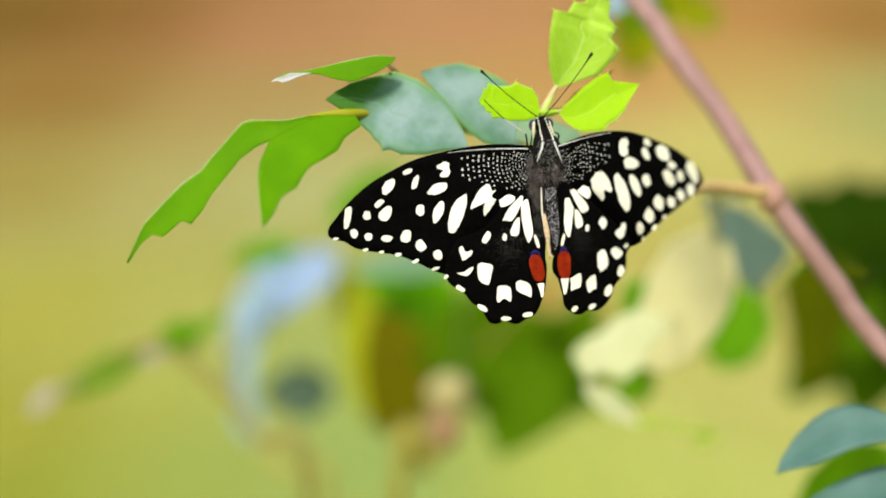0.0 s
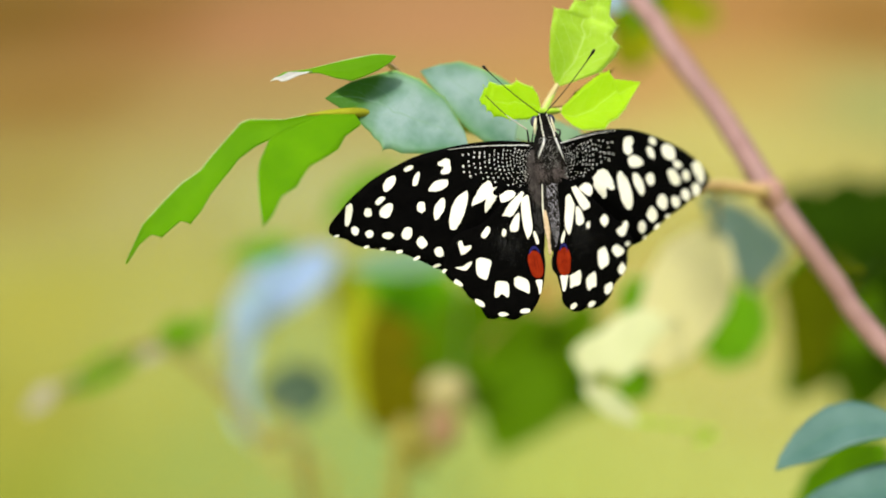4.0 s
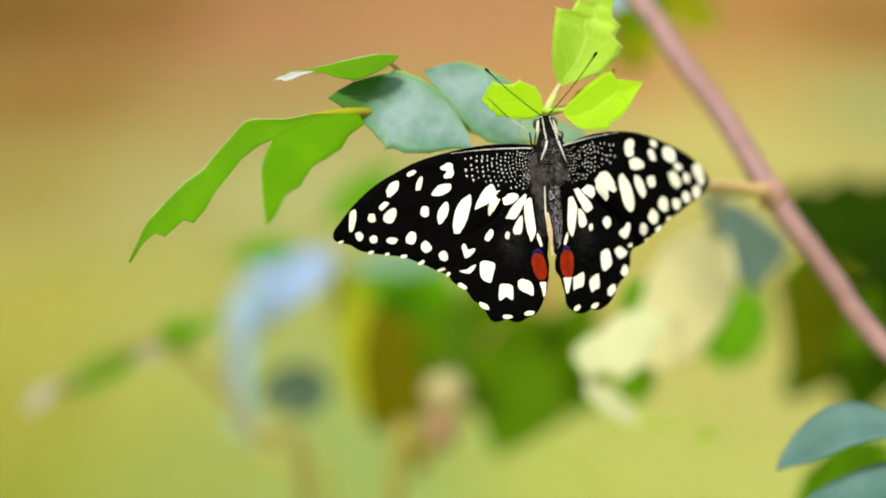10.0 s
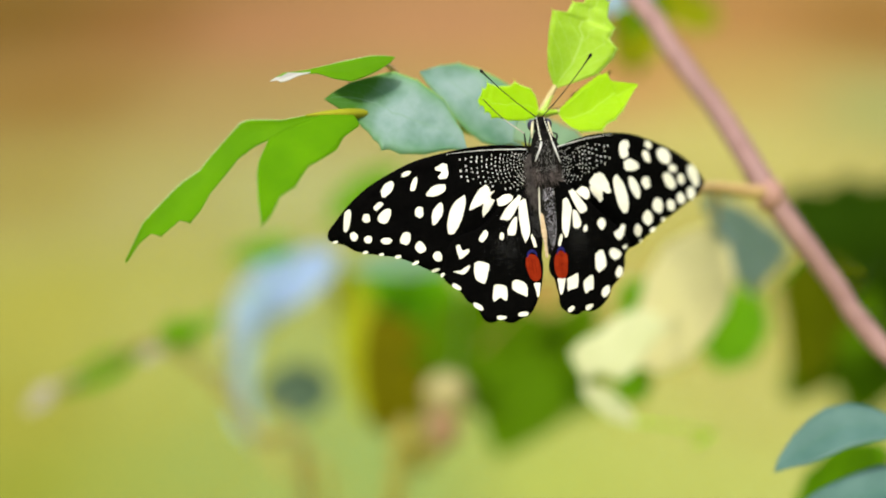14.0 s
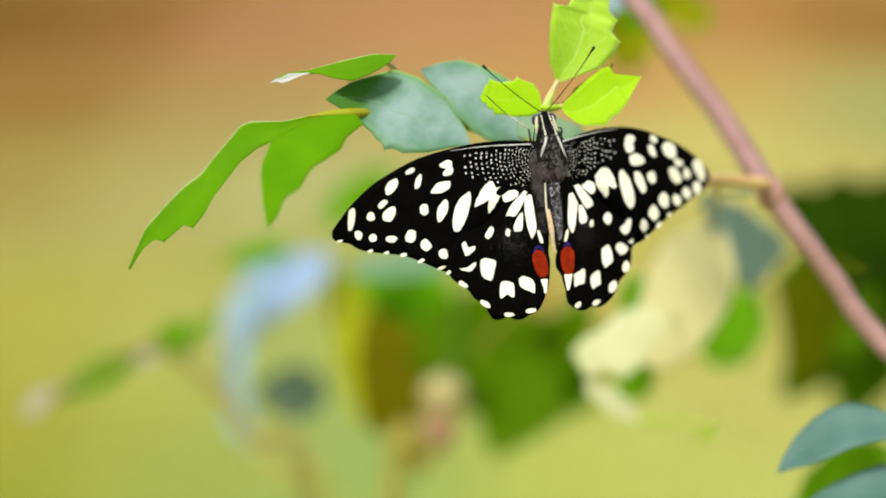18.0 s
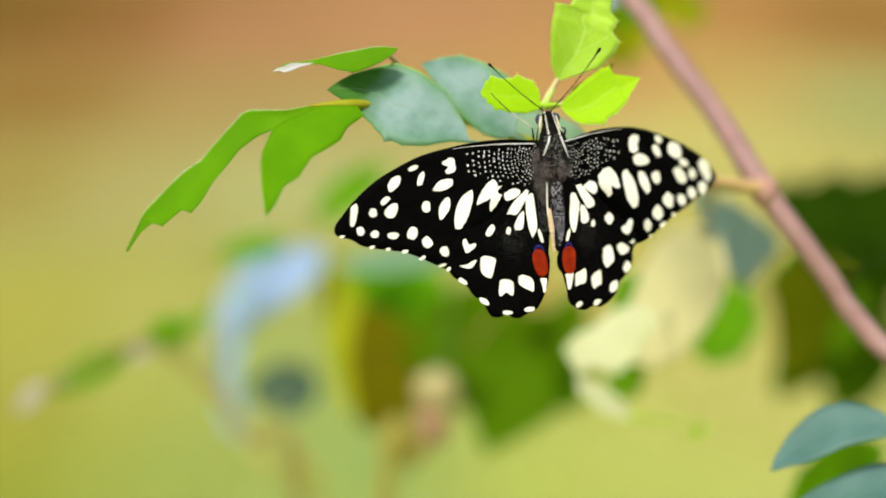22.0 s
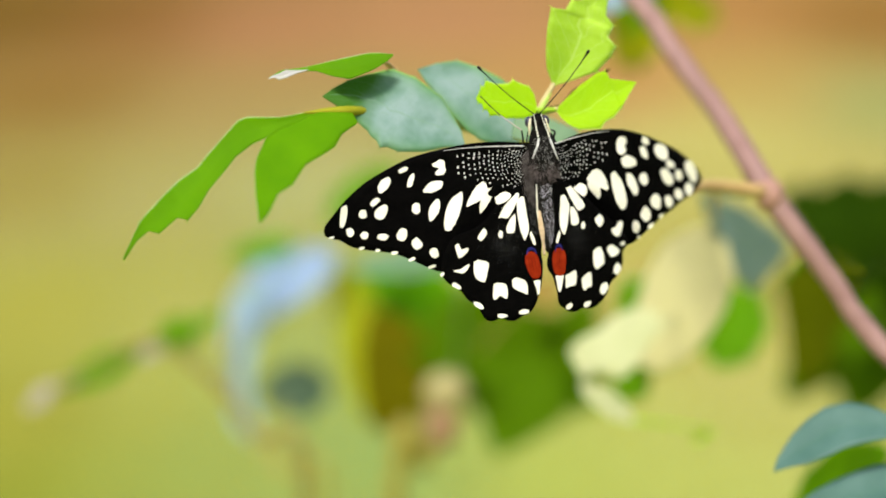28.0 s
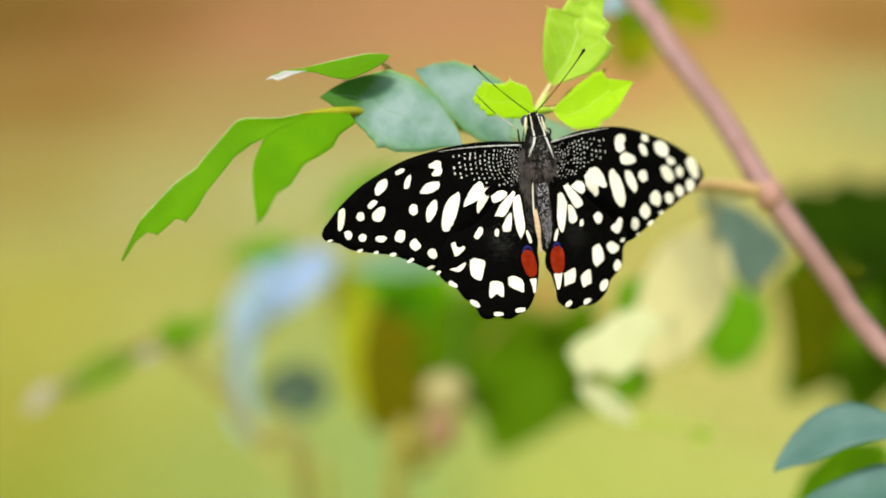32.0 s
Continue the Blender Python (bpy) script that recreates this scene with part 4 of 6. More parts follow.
HIND_RIGHT = [
    (2.2, -1.7), (6.3, -3.3), (11.3, -6.5), (15.8, -10.2), (20.1, -13.3), (23.1, -16.1),
    (23.4, -17.6), (21.8, -18.9), (21.5, -21.0), (20.5, -23.0), (17.4, -25.0), (15.9, -27.3),
    (13.4, -29.0), (11.0, -29.7), (8.8, -29.5), (7.0, -30.1), (5.2, -30.0), (3.7, -29.2),
    (2.5, -28.1), (2.4, -26.0), (1.9, -24.2), (1.4, -22.4), (0.4, -21.0), (0.5, -18.9),
    (1.6, -16.6), (3.0, -13.8), (3.1, -8.6),
]
# pale spots: outwards, forwards, half width, half length, lean outwards in degrees
FORE_SPOTS_LEFT = [
    (28.6, 2.0, 0.47, 1.17, -67), (27.2, -0.3, 0.59, 1.64, -20), (34.9, -4.1, 0.59, 1.17, -50), (37.6, -6.4, 0.82, 0.94, -5),
    (26.6, -6.1, 0.94, 1.17, -10), (40.5, -9.9, 0.82, 0.94, 15), (37.7, -10.8, 0.82, 0.82, 25), (33.9, -11.4, 0.7, 1.17, -95),
    (29.9, -11.3, 1.05, 1.4, -25), (27.0, -13.4, 1.05, 1.29, 25), (23.6, -15.6, 0.94, 1.05, 15), (44.4, -10.7, 0.23, 0.59, -85),
    (38.5, -13.4, 0.29, 0.59, -80), (35.2, -14.1, 0.29, 0.59, -85), (31.8, -14.9, 0.35, 0.7, -85),
] + [
    (28.3, -16.5, 0.35, 0.82, -65), (24.4, -18.4, 0.35, 0.82, -75),
]
FORE_SPOTS_RIGHT = [
    (29.6, 1.3, 0.74, 1.12, 125), (28.6, -0.9, 0.83, 1.52, 155), (35.8, -4.1, 1.21, 0.76, 14), (27.4, -6.0, 1.21, 1.23, 167),
    (37.7, -6.5, 1.11, 1.05, 15), (39.9, -9.4, 1.23, 1.24, 48), (36.8, -10.2, 1.2, 1.11, 42), (33.6, -11.2, 1.2, 1.11, 42),
    (29.8, -10.8, 1.45, 1.53, 33), (26.2, -12.9, 1.37, 1.57, 40), (22.8, -15.1, 1.11, 1.31, 39), (30.5, -13.7, 0.29, 0.67, 74),
    (27.1, -15.4, 0.39, 0.91, 66), (22.8, -17.2, 0.29, 0.87, 72),
]
HIND_SPOTS_LEFT = [
    (13.6, -12.4, 0.7, 1.29, -35), (9.8, -12.7, 0.47, 0.82, -15), (22.8, -19.6, 0.35, 0.59, -45), (20.1, -22.3, 0.47, 1.17, 55),
    (16.0, -26.8, 0.53, 1.17, 50), (11.4, -29.5, 0.47, 1.05, -95), (6.8, -29.2, 0.53, 1.05, -87), (3.3, -14.3, 0.35, 1.52, 13),
]
HIND_SPOTS_RIGHT = [
    (15.8, -12.3, 1.14, 1.12, 145), (11.2, -12.9, 0.56, 0.74, 0), (22.2, -17.5, 0.33, 0.76, 76), (20.0, -22.3, 0.91, 1.3, 45),
    (15.6, -25.9, 0.91, 1.37, 48), (10.5, -28.8, 0.54, 1.16, 72), (5.4, -28.9, 0.54, 0.99, 68),
    (4.0, -14.7, 0.41, 1.44, 27),
]
# the larger spots by their outlines: outwards, forwards
FORE_PATCHES_LEFT = [
    [(16.7, -3.0), (16.7, -5.0), (17.6, -7.8), (18.8, -10.1), (20.1, -11.5), (21.0, -11.1), (21.1, -9.3), (20.2, -6.4), (18.7, -4.2)],
    [(16.3, -6.8), (15.3, -4.5), (13.6, -2.3), (11.9, -1.6), (11.3, -3.1), (10.3, -3.2), (10.5, -4.9), (11.6, -6.6), (13.3, -8.3), (13.5, -7.0), (12.8, -5.6), (14.3, -6.1)],
    [(22.4, 2.9), (21.1, 3.5), (19.9, 3.2), (19.9, 2.1), (19.7, 1.2), (20.4, 0.3), (21.8, 0.2), (22.0, 0.9), (21.1, 1.3), (21.4, 1.9), (22.4, 2.2)],
    [(34.2, -1.1), (33.1, 0.4), (31.6, 0.8), (31.4, -0.4), (32.3, -1.8), (33.9, -2.5)],
] + [
    [(23.9, -6.3), (22.7, -4.8), (21.8, -4.4), (21.5, -5.7), (22.0, -7.4), (23.6, -9.1), (24.2, -8.2)],
    [(35.2, -6.0), (33.6, -4.9), (32.4, -4.9), (32.5, -6.3), (33.6, -7.8), (35.2, -7.4)],
    [(24.9, -2.6), (23.6, -1.2), (21.7, -0.7), (20.5, -1.1), (21.0, -2.4), (22.8, -3.1), (24.5, -3.1)],
    [(42.0, -4.7), (40.8, -4.1), (40.7, -5.8), (41.6, -8.5), (42.5, -8.7), (42.4, -6.8)],
]
FORE_PATCHES_RIGHT = [
    [(18.5, -3.4), (19.8, -3.6), (21.3, -5.9), (21.8, -8.7), (21.3, -10.8), (20.0, -11.5), (19.0, -10.4), (18.3, -7.7), (18.1, -5.0)],
    [(11.5, -3.8), (13.4, -2.4), (15.2, -2.3), (16.5, -3.6), (17.0, -5.3), (17.4, -6.5), (16.4, -6.9), (15.0, -6.2), (14.7, -7.8), (13.6, -8.4), (12.4, -7.3), (11.5, -5.7)],
    [(21.1, 1.6), (21.9, 3.0), (23.8, 3.1), (24.3, 2.0), (23.5, 1.1), (23.7, -0.1), (22.4, -0.5), (21.1, 0.2)],
    [(31.8, -0.2), (33.2, 0.4), (35.0, -0.5), (35.6, -2.0), (34.9, -3.1), (33.2, -2.8), (31.8, -1.7)],
] + [
    [(22.6, -4.2), (23.9, -4.3), (25.0, -6.0), (25.4, -8.0), (24.5, -8.9), (23.4, -8.0), (22.5, -6.0)],
    [(32.4, -5.0), (34.2, -4.7), (35.4, -5.9), (35.8, -7.5), (34.5, -8.1), (32.9, -7.2)],
    [(21.9, -1.2), (23.7, -0.7), (25.6, -1.6), (26.3, -2.8), (24.4, -3.3), (22.2, -2.7)],
    [(40.1, -4.3), (41.5, -4.0), (42.9, -5.4), (43.0, -7.6), (41.7, -8.6), (40.6, -7.3), (39.9, -5.3)],
]
HIND_PATCHES_LEFT = [
    [(16.1, -17.6), (14.7, -17.4), (12.9, -18.3), (13.3, -20.0), (14.2, -22.2), (16.2, -20.9)],
    [(12.5, -22.7), (11.2, -22.5), (9.7, -23.2), (9.9, -26.1), (10.8, -25.7), (11.3, -25.3), (12.8, -26.0)],
    [(8.6, -22.3), (7.5, -21.9), (5.6, -23.0), (5.5, -25.6), (6.9, -25.0), (8.5, -24.0)],
    [(10.2, -5.0), (8.2, -4.0), (6.8, -4.7), (7.4, -5.8), (9.8, -6.6)],
    [(9.9, -9.3), (8.4, -6.9), (6.3, -5.1), (5.3, -4.2), (5.2, -5.4), (6.8, -8.2), (8.1, -9.6)],
] + [
    [(8.6, -11.6), (7.2, -9.3), (6.3, -8.8), (6.5, -10.9), (7.0, -12.6), (8.4, -12.6)],
    [(5.7, -5.6), (4.2, -5.5), (3.9, -9.1), (3.9, -12.6), (4.8, -14.3), (5.4, -13.6), (6.0, -9.4)],
    [(19.6, -14.0), (18.8, -13.5), (18.2, -14.9), (16.8, -14.7), (17.0, -15.6), (18.8, -16.7), (19.2, -15.9)],
    [(20.7, -19.1), (19.0, -19.0), (17.9, -18.4), (16.8, -18.1), (17.5, -19.3), (18.7, -19.9)],
    [(4.2, -22.9), (2.8, -23.0), (2.85, -24.2), (3.2, -25.7), (3.6, -26.0), (3.75, -24.6)],
]
HIND_PATCHES_RIGHT = [
    [(2.2, -22.5), (4.5, -22.3), (4.3, -23.6), (3.6, -25.5), (2.9, -25.9), (2.6, -24.4)],
    [(13.4, -18.2), (15.0, -17.5), (15.9, -17.9), (16.5, -20.6), (15.1, -21.6), (14.0, -22.1), (13.2, -20.4)],
    [(17.4, -17.9), (18.9, -17.4), (20.8, -18.4), (20.7, -19.3), (18.7, -19.9), (17.6, -18.8)],
    [(9.5, -23.6), (10.9, -22.6), (12.5, -22.4), (12.1, -25.2), (11.3, -25.4), (9.9, -26.1), (9.4, -24.7)],
    [(5.0, -22.7), (7.8, -21.7), (8.3, -22.4), (7.7, -24.6), (5.8, -25.0), (4.9, -25.2)],
    [(8.9, -5.1), (10.8, -4.2), (12.6, -4.9), (13.1, -6.3), (11.8, -7.1)],
] + [
    [(7.0, -4.8), (8.3, -4.6), (10.2, -6.4), (12.0, -8.5), (11.4, -9.6), (9.8, -9.6), (8.1, -7.0)],
    [(5.3, -6.6), (6.4, -5.9), (7.6, -7.9), (7.6, -9.1), (6.3, -13.9), (5.2, -14.0), (4.7, -11.0)],
    [(7.9, -8.6), (9.1, -9.2), (10.1, -11.5), (9.7, -12.6), (8.1, -12.5), (7.7, -10.8)],
    [(19.3, -14.4), (21.0, -13.7), (21.5, -12.9), (22.6, -13.1), (22.5, -14.4), (21.6, -15.7), (20.5, -16.0), (19.4, -15.2)],
]


def camber(x, y):
    """How far the wing bulges, in metres, at a place in millimetres."""
    return (0.0045 * x * x + 0.5 * math.sin(math.pi * min(max(x / 48, 0), 1)) - 0.0012 * (y + 5) ** 2 + 0.08 * math.sin(y * 0.9 + x * 0.15)) / 1000


def dip(x, y):
    """How far the rear edge of a forewing bends down, in metres, so that the hindwing lies over it."""
    ahead = ((x - 2) * 19.6 + y * 21) / 28.7
    return 0.0013 * min(max((4.5 - ahead) / 4.5, 0), 1) ** 2 * min(max((x - 4) / 6, 0), 1)


def inward(x):
    """The outward run of a place on the bulging wing."""
    return x * (1 - 0.0005 * x)


def wing_mesh(outline, hub, sign, lift, fore):
    bm = bmesh.new()
    rim = [Vector(q) for q in spline(outline + outline[:1], 3 * len(outline))][:-1]
    hub = Vector(hub)
    rings, thick = 9, 0.00009
    tops, lows = [], []
    for side, store in ((1, tops), (-1, lows)):
        for k in range(1, rings + 1):
            row = []
            for p in rim:
                q = hub.lerp(p, (k / rings) ** 0.8)
                row.append(bm.verts.new((sign * inward(q.x) / 1000, q.y / 1000, camber(q.x, q.y) - (dip(q.x, q.y) if fore else 0) + lift + side * thick)))
            store.append(row)
        mid = bm.verts.new((sign * inward(hub.x) / 1000, hub.y / 1000, camber(*hub) + lift + side * thick))
        n = len(rim)
        for i in range(n):
            j = (i + 1) % n
            bm.faces.new((mid, store[0][i], store[0][j]))
            for a, b in zip(store, store[1:]):
                bm.faces.new((a[i], b[i], b[j], a[j]))
    for i in range(len(rim)):
        j = (i + 1) % len(rim)
        bm.faces.new((tops[-1][i], lows[-1][i], lows[-1][j], tops[-1][j]))
    bmesh.ops.recalc_face_normals(bm, faces=bm.faces)
    return bm


def spot_into(bm, sign, lift, x, y, rx, ry, lean, seed=0, n=26, rough=0.2, fore=False):
    a = radians(lean)

    def vert(u, v):
        px, py = x + u * math.cos(a) + v * math.sin(a), y - u * math.sin(a) + v * math.cos(a)
        return bm.verts.new((sign * inward(px) / 1000, py / 1000, camber(px, py) - (dip(px, py) if fore else 0) + lift))

    rings = []
    for size in ((0.4, 0.72, 1.0) if n > 8 else (1.0,)):
        ring = []
        for i in range(n):
            w = 2 * math.pi * i / n
            c, s = math.cos(w), math.sin(w)
            k = size * (0.95 if n > 8 else 1.0) * (1 + rough * noise.noise(Vector((c * 1.3, s * 1.3, seed * 3.7))) + 0.5 * rough * noise.noise(Vector((c * 3.1, s * 3.1, seed * 1.9))))
            box = 0.72 + 0.045 * (seed * 7 % 6)
            ring.append(vert(rx * k * math.copysign(abs(c) ** box, c), ry * k * math.copysign(abs(s) ** box, s)))
        rings.append(ring)
    centre = vert(0, 0)
    for i in range(n):
        j = (i + 1) % n
        for f in [[centre, rings[0][i], rings[0][j]]] + [[p[i], q[i], q[j], p[j]] for p, q in zip(rings, rings[1:])]:
            bm.faces.new(f if sign > 0 else f[::-1])


def patch_into(bm, sign, lift, outline, fore):
    """A wing spot with an outline of its own."""
    rim = spline(outline + outline[:1], 3 * len(outline))[:-1]
    mid = sum(rim) / len(rim)
    rim = [mid + (q - mid) * (0.955 + 0.1 * noise.noise(Vector((q[0] * 2.3, q[1] * 2.3, 0.5)))) for q in rim]

    def vert(q):
        return bm.verts.new((sign * inward(q[0]) / 1000, q[1] / 1000, camber(q[0], q[1]) - (dip(q[0], q[1]) if fore else 0) + lift))

    rings = [[vert(mid + (q - mid) * k) for q in rim] for k in (0.3, 0.6, 0.85, 1.0)]
    centre, n = vert(mid), len(rim)
    for i in range(n):
        j = (i + 1) % n
        for f in [[centre, rings[0][i], rings[0][j]]] + [[p[i], q[i], q[j], p[j]] for p, q in zip(rings, rings[1:])]:
            bm.faces.new(f)
    bmesh.ops.recalc_face_normals(bm, faces=bm.faces)
    if bm.faces[:] and sum(f.normal.z for f in bm.faces) < 0:
        bmesh.ops.reverse_faces(bm, faces=bm.faces)


def build_wing(sign, fore):
    lift = 0.0 if fore else 0.0006
    if sign < 0:
        outline, spots, patches = (FORE_LEFT, FORE_SPOTS_LEFT, FORE_PATCHES_LEFT) if fore else (HIND_LEFT, HIND_SPOTS_LEFT, HIND_PATCHES_LEFT)
    else:
        outline, spots, patches = (FORE_RIGHT, FORE_SPOTS_RIGHT, FORE_PATCHES_RIGHT) if fore else (HIND_RIGHT, HIND_SPOTS_RIGHT, HIND_PATCHES_RIGHT)
    wing = part("forewing" if fore else "hindwing", wing_mesh(outline, (9.0, -3.0) if fore else (9.5, -17.0), sign, lift, fore), WING, butterfly,
                "black forewing with cream spots" if fore else "black hindwing with cream and red spots")
    top = lift + 0.00018
    for i, s in enumerate(spots):
        bm = bmesh.new()
        spot_into(bm, sign, top, *s, seed=i + (40 if fore else 0), fore=fore)
        part("cream_spot", bm, SPOT, wing)
    for patch in patches:
        bm = bmesh.new()
        patch_into(bm, sign, top, patch, fore)
        part("cream_spot", bm, SPOT, wing)
    rnd = random.Random(11)
    bm, inner = bmesh.new(), bmesh.new()
    if fore:
        # pale dots in arcs about the wing's root, finer and closer towards it, and the pale line along the front edge
        front, bx = (5.1, 1.5) if sign < 0 else (4.55, 2.6)
        reach = 1.6
        row = 0
        while reach < (16.6 if sign < 0 else 16.9):
            far = reach / 16.5
            low = float(np.interp(reach, (1.5, 4.0, 7.0, 9.5, 12.0, 16.5), (-80, -72, -50, -27, -15, -8)))
            high = math.degrees(math.asin(min(max((front - 2.7) / reach, -1), 1)))
            step = math.degrees((0.5 + 0.75 * far) / reach)
            w = low + step * (0.5 * (row % 2) + rnd.uniform(0, 0.3))
            while w < high:
                a = radians(w + rnd.uniform(-0.12, 0.12) * step)
                r = reach + rnd.uniform(-0.09, 0.09)
                x, y = bx + r * math.cos(a), 2.0 + r * math.sin(a) + (0 if far < 0.6 else rnd.uniform(-0.15, 0.15))
                if rnd.random() > 0.12:
                    if far > 0.45:
                        size = rnd.uniform(0.7, 1.1) * (0.075 + 0.155 * far) * (1.0 if sign < 0 else 1.06)
                        long = rnd.uniform(1.3, 2.1) if far < 0.75 and w > 0 and sign < 0 else rnd.uniform(0.9, 1.35)
                        spot_into(bm, sign, top, x, y, size * (0.7 if long > 1.3 else 0.95), size * long, -w + rnd.uniform(-15, 15), seed=row * 9, n=8)
                    else:
                        spot_into(inner if rnd.random() > 2.6 * far else bm, sign, top, x, y, rnd.uniform(0.055, 0.085), rnd.uniform(0.14, 0.34), -w + rnd.uniform(-45, 45), seed=row, n=6)
                w += step
            reach += 0.44 + 0.9 * far
            row += 1
        for k in range(52):
            x = 3.0 + 0.33 * k
            spot_into(bm, sign, top, x, front - 0.25 + 0.62 * math.sin((x - 3) / 15 * 2.1) + rnd.uniform(-0.03, 0.03), 0.27, (0.15 - 0.0022 * k) * rnd.uniform(0.7, 1.2), 0, seed=k, n=6)
        for k in range(70):
            x, y = rnd.uniform(2.4, 6.0), rnd.uniform(-6.5, 3.5)
            spot_into(inner, sign, top, x, y, rnd.uniform(0.03, 0.06), rnd.uniform(0.08, 0.2), rnd.uniform(-50, 50), seed=k, n=5)
        tagged(part("scale_dust", inner, MIDDUST, wing, "fine grey scale dusting"), kind="stuff")
    else:
        for k in range(480):
            spot_into(bm, sign, top, rnd.gauss(9.3, 1.7), rnd.gauss(-15.0, 1.9), 0.03, rnd.uniform(0.04, 0.09), rnd.uniform(-60, 60), seed=k, n=5)
        for k in range(260):
            # loose scales on the hairy inner fold
            y = rnd.uniform(-13.5, -2.5)
            spot_into(inner, sign, top, rnd.uniform(1.6, 3.4), y, 0.03, rnd.uniform(0.1, 0.35), rnd.uniform(-15, 15), seed=k, n=5)
        tagged(part("scale_dust", inner, DIM, wing, "dark grey scale dusting"), kind="stuff")
    tagged(part("scale_dust", bm, DUST if fore else DIM, wing, "fine pale scale dusting"), kind="stuff")
    if not fore:
        bm = bmesh.new()
        spot_into(bm, sign, top + 0.00004, 3.8, -19.7, 1.5 if sign < 0 else 1.95, 3.1, 9 if sign < 0 else 4, seed=3, n=28, rough=0.06)
        part("red_spot", bm, RED, wing, "brick-red eyespot")
        bm = bmesh.new()
        arc = []
        for k in range(15):
            w = radians(38 + 104 * k / 14)
            thick = 0.62 * math.sin(math.pi * k / 14) ** 0.6
            arc.append([bm.verts.new((sign * inward(x) / 1000, y / 1000, camber(x, y) + top + 0.00007)) for x, y in
                        ((3.9 + (1.5 + e) * math.cos(w), -19.45 + (3.1 + e) * math.sin(w)) for e in (-0.22, -0.22 + thick))])
        for p, q in zip(arc, arc[1:]):
            f = (p[0], p[1], q[1], q[0])
            bm.faces.new(f if sign < 0 else f[::-1])
        part("blue_crescent", bm, BLUE, wing, "dark blue crescent")
        for off, reach in ((-0.55, 1.5), (0.1, 2.4), (0.65, 1.3)):
            bm = bmesh.new()
            spot_into(bm, sign, top + 0.00009, 3.9 + off, -19.4, 0.035, reach, 5, seed=1, n=8)
            part("vein_line", bm, STREAK, wing)
    return wing


def build_body():
    def p(x, y, z):
        return (x / 1000, y / 1000, z / 1000)

    rnd = random.Random(8)

    def flakes(bm, n, spread, ys, surface, size, long):
        """Loose scales that lie on a rounded surface; surface: the place at an angle across and a run along."""
        for _ in range(n):
            a, y = rnd.uniform(*spread), rnd.uniform(*ys)
            q = Vector(surface(a, y))
            turn = rnd.uniform(-0.9, 0.9)
            along = Vector((math.sin(turn), -math.cos(turn), 0)) * rnd.uniform(*long)
            aside = Vector((math.cos(turn), math.sin(turn), 0)) * size
            v = [bm.verts.new((q + o) / 1000) for o in (-aside, aside, along + aside * 0.6, along - aside * 0.6)]
            bm.faces.new(v)

    bm = bmesh.new()
    tube(bm, [p(0.1, 8.6, 0.6), p(0.3, 7.2, 0.9), p(0.5, 4.5, 1.3), p(0.4, 1.0, 1.4), p(0.1, -2.5, 0.9), p(0, -4.4, 0.5)], [0.0013, 0.0021, 0.0031, 0.0036, 0.0030, 0.0018], 24, 18, 0.05)
    thorax = part("thorax", bm, FUR, butterfly, "furry grey-black thorax")

    # hair: a brown-grey tuft over the rear of the thorax, darker and thinner hair down its sides
    tuft, fringe = bmesh.new(), bmesh.new()
    for k in range(3000):
        side = k % 6 < 5
        if side:
            a, y = rnd.choice((-1, 1)) * rnd.uniform(0.95, 1.75), rnd.uniform(-6.5, 3.8)
        else:
            a, y = rnd.choice((-1, 1)) * rnd.gauss(0.55, 0.3), rnd.gauss(0.3, 1.3)
        r = 3.3 * math.sqrt(max(0.16, 1 - ((y - 1) / 8.5) ** 2))
        q = Vector((0.3 + r * math.sin(a), y, 1.15 + r * math.cos(a)))
        out = math.sin(a) * (rnd.uniform(0.1, 1.9) if side else rnd.uniform(0.0, 0.8))
        e = q + Vector((out + rnd.uniform(-0.45, 0.45), -rnd.uniform(0.9, 2.6), 0.35 * math.cos(a) + rnd.uniform(-0.1, 0.3)))
        m = q.lerp(e, 0.55) + Vector((rnd.uniform(-0.15, 0.15), 0, 0.12))
        w = Vector((rnd.uniform(0.03, 0.055), 0.01, 0))
        bm = fringe if side else tuft
        v = [bm.verts.new(c / 1000) for c in (q - w, q + w, m + w * 0.7, m - w * 0.7, e)]
        bm.faces.new(v[:4])
        bm.faces.new((v[3], v[2], v[4]))
    part("hairs", tuft, plain_material("brown_hairs", (0.015, 0.012, 0.011), (0.125, 0.10, 0.09), 1800.0, 0.7, gloss=0.15), thorax, "brown-grey hair tuft")
    part("hairs", fringe, plain_material("grey_hairs", (0.006, 0.005, 0.005), (0.14, 0.12, 0.11), 900.0, 0.8, gloss=0.1), thorax, "dark grey side hairs")

    bm = bmesh.new()
    tube(bm, [p(0, -3.0, 0.8), p(0, -5.5, 0.9), p(0.1, -9.5, 0.7), p(0.4, -13.5, 0.3), p(0.8, -16.4, 0), p(1.0, -18.3, -0.3)], [0.0022, 0.0024, 0.0023, 0.0020, 0.0016, 0.0006], 30, 16, 0.05)
    abdomen = part("abdomen", bm, FUR, butterfly, "dark ringed abdomen")
    # the tan flank shows as a ragged band, ring after ring
    bm = bmesh.new()
    for k in range(9):
        y = -9.4 - 0.98 * k
        w = 0.36 + 0.28 * math.sin(math.pi * min((k + 1) / 7, 1)) + rnd.uniform(-0.06, 0.06)
        r = 2.30 - 0.0075 * (y + 6) ** 2
        ball(bm, p(-1.2 + 0.03 * k, y, 0.76 + 0.035 * (y + 6) + math.sqrt(max(r * r - (1.2 - 0.03 * k) ** 2, 0.02))), (w / 1000, 0.00085, 0.0003), None, 10, 6)
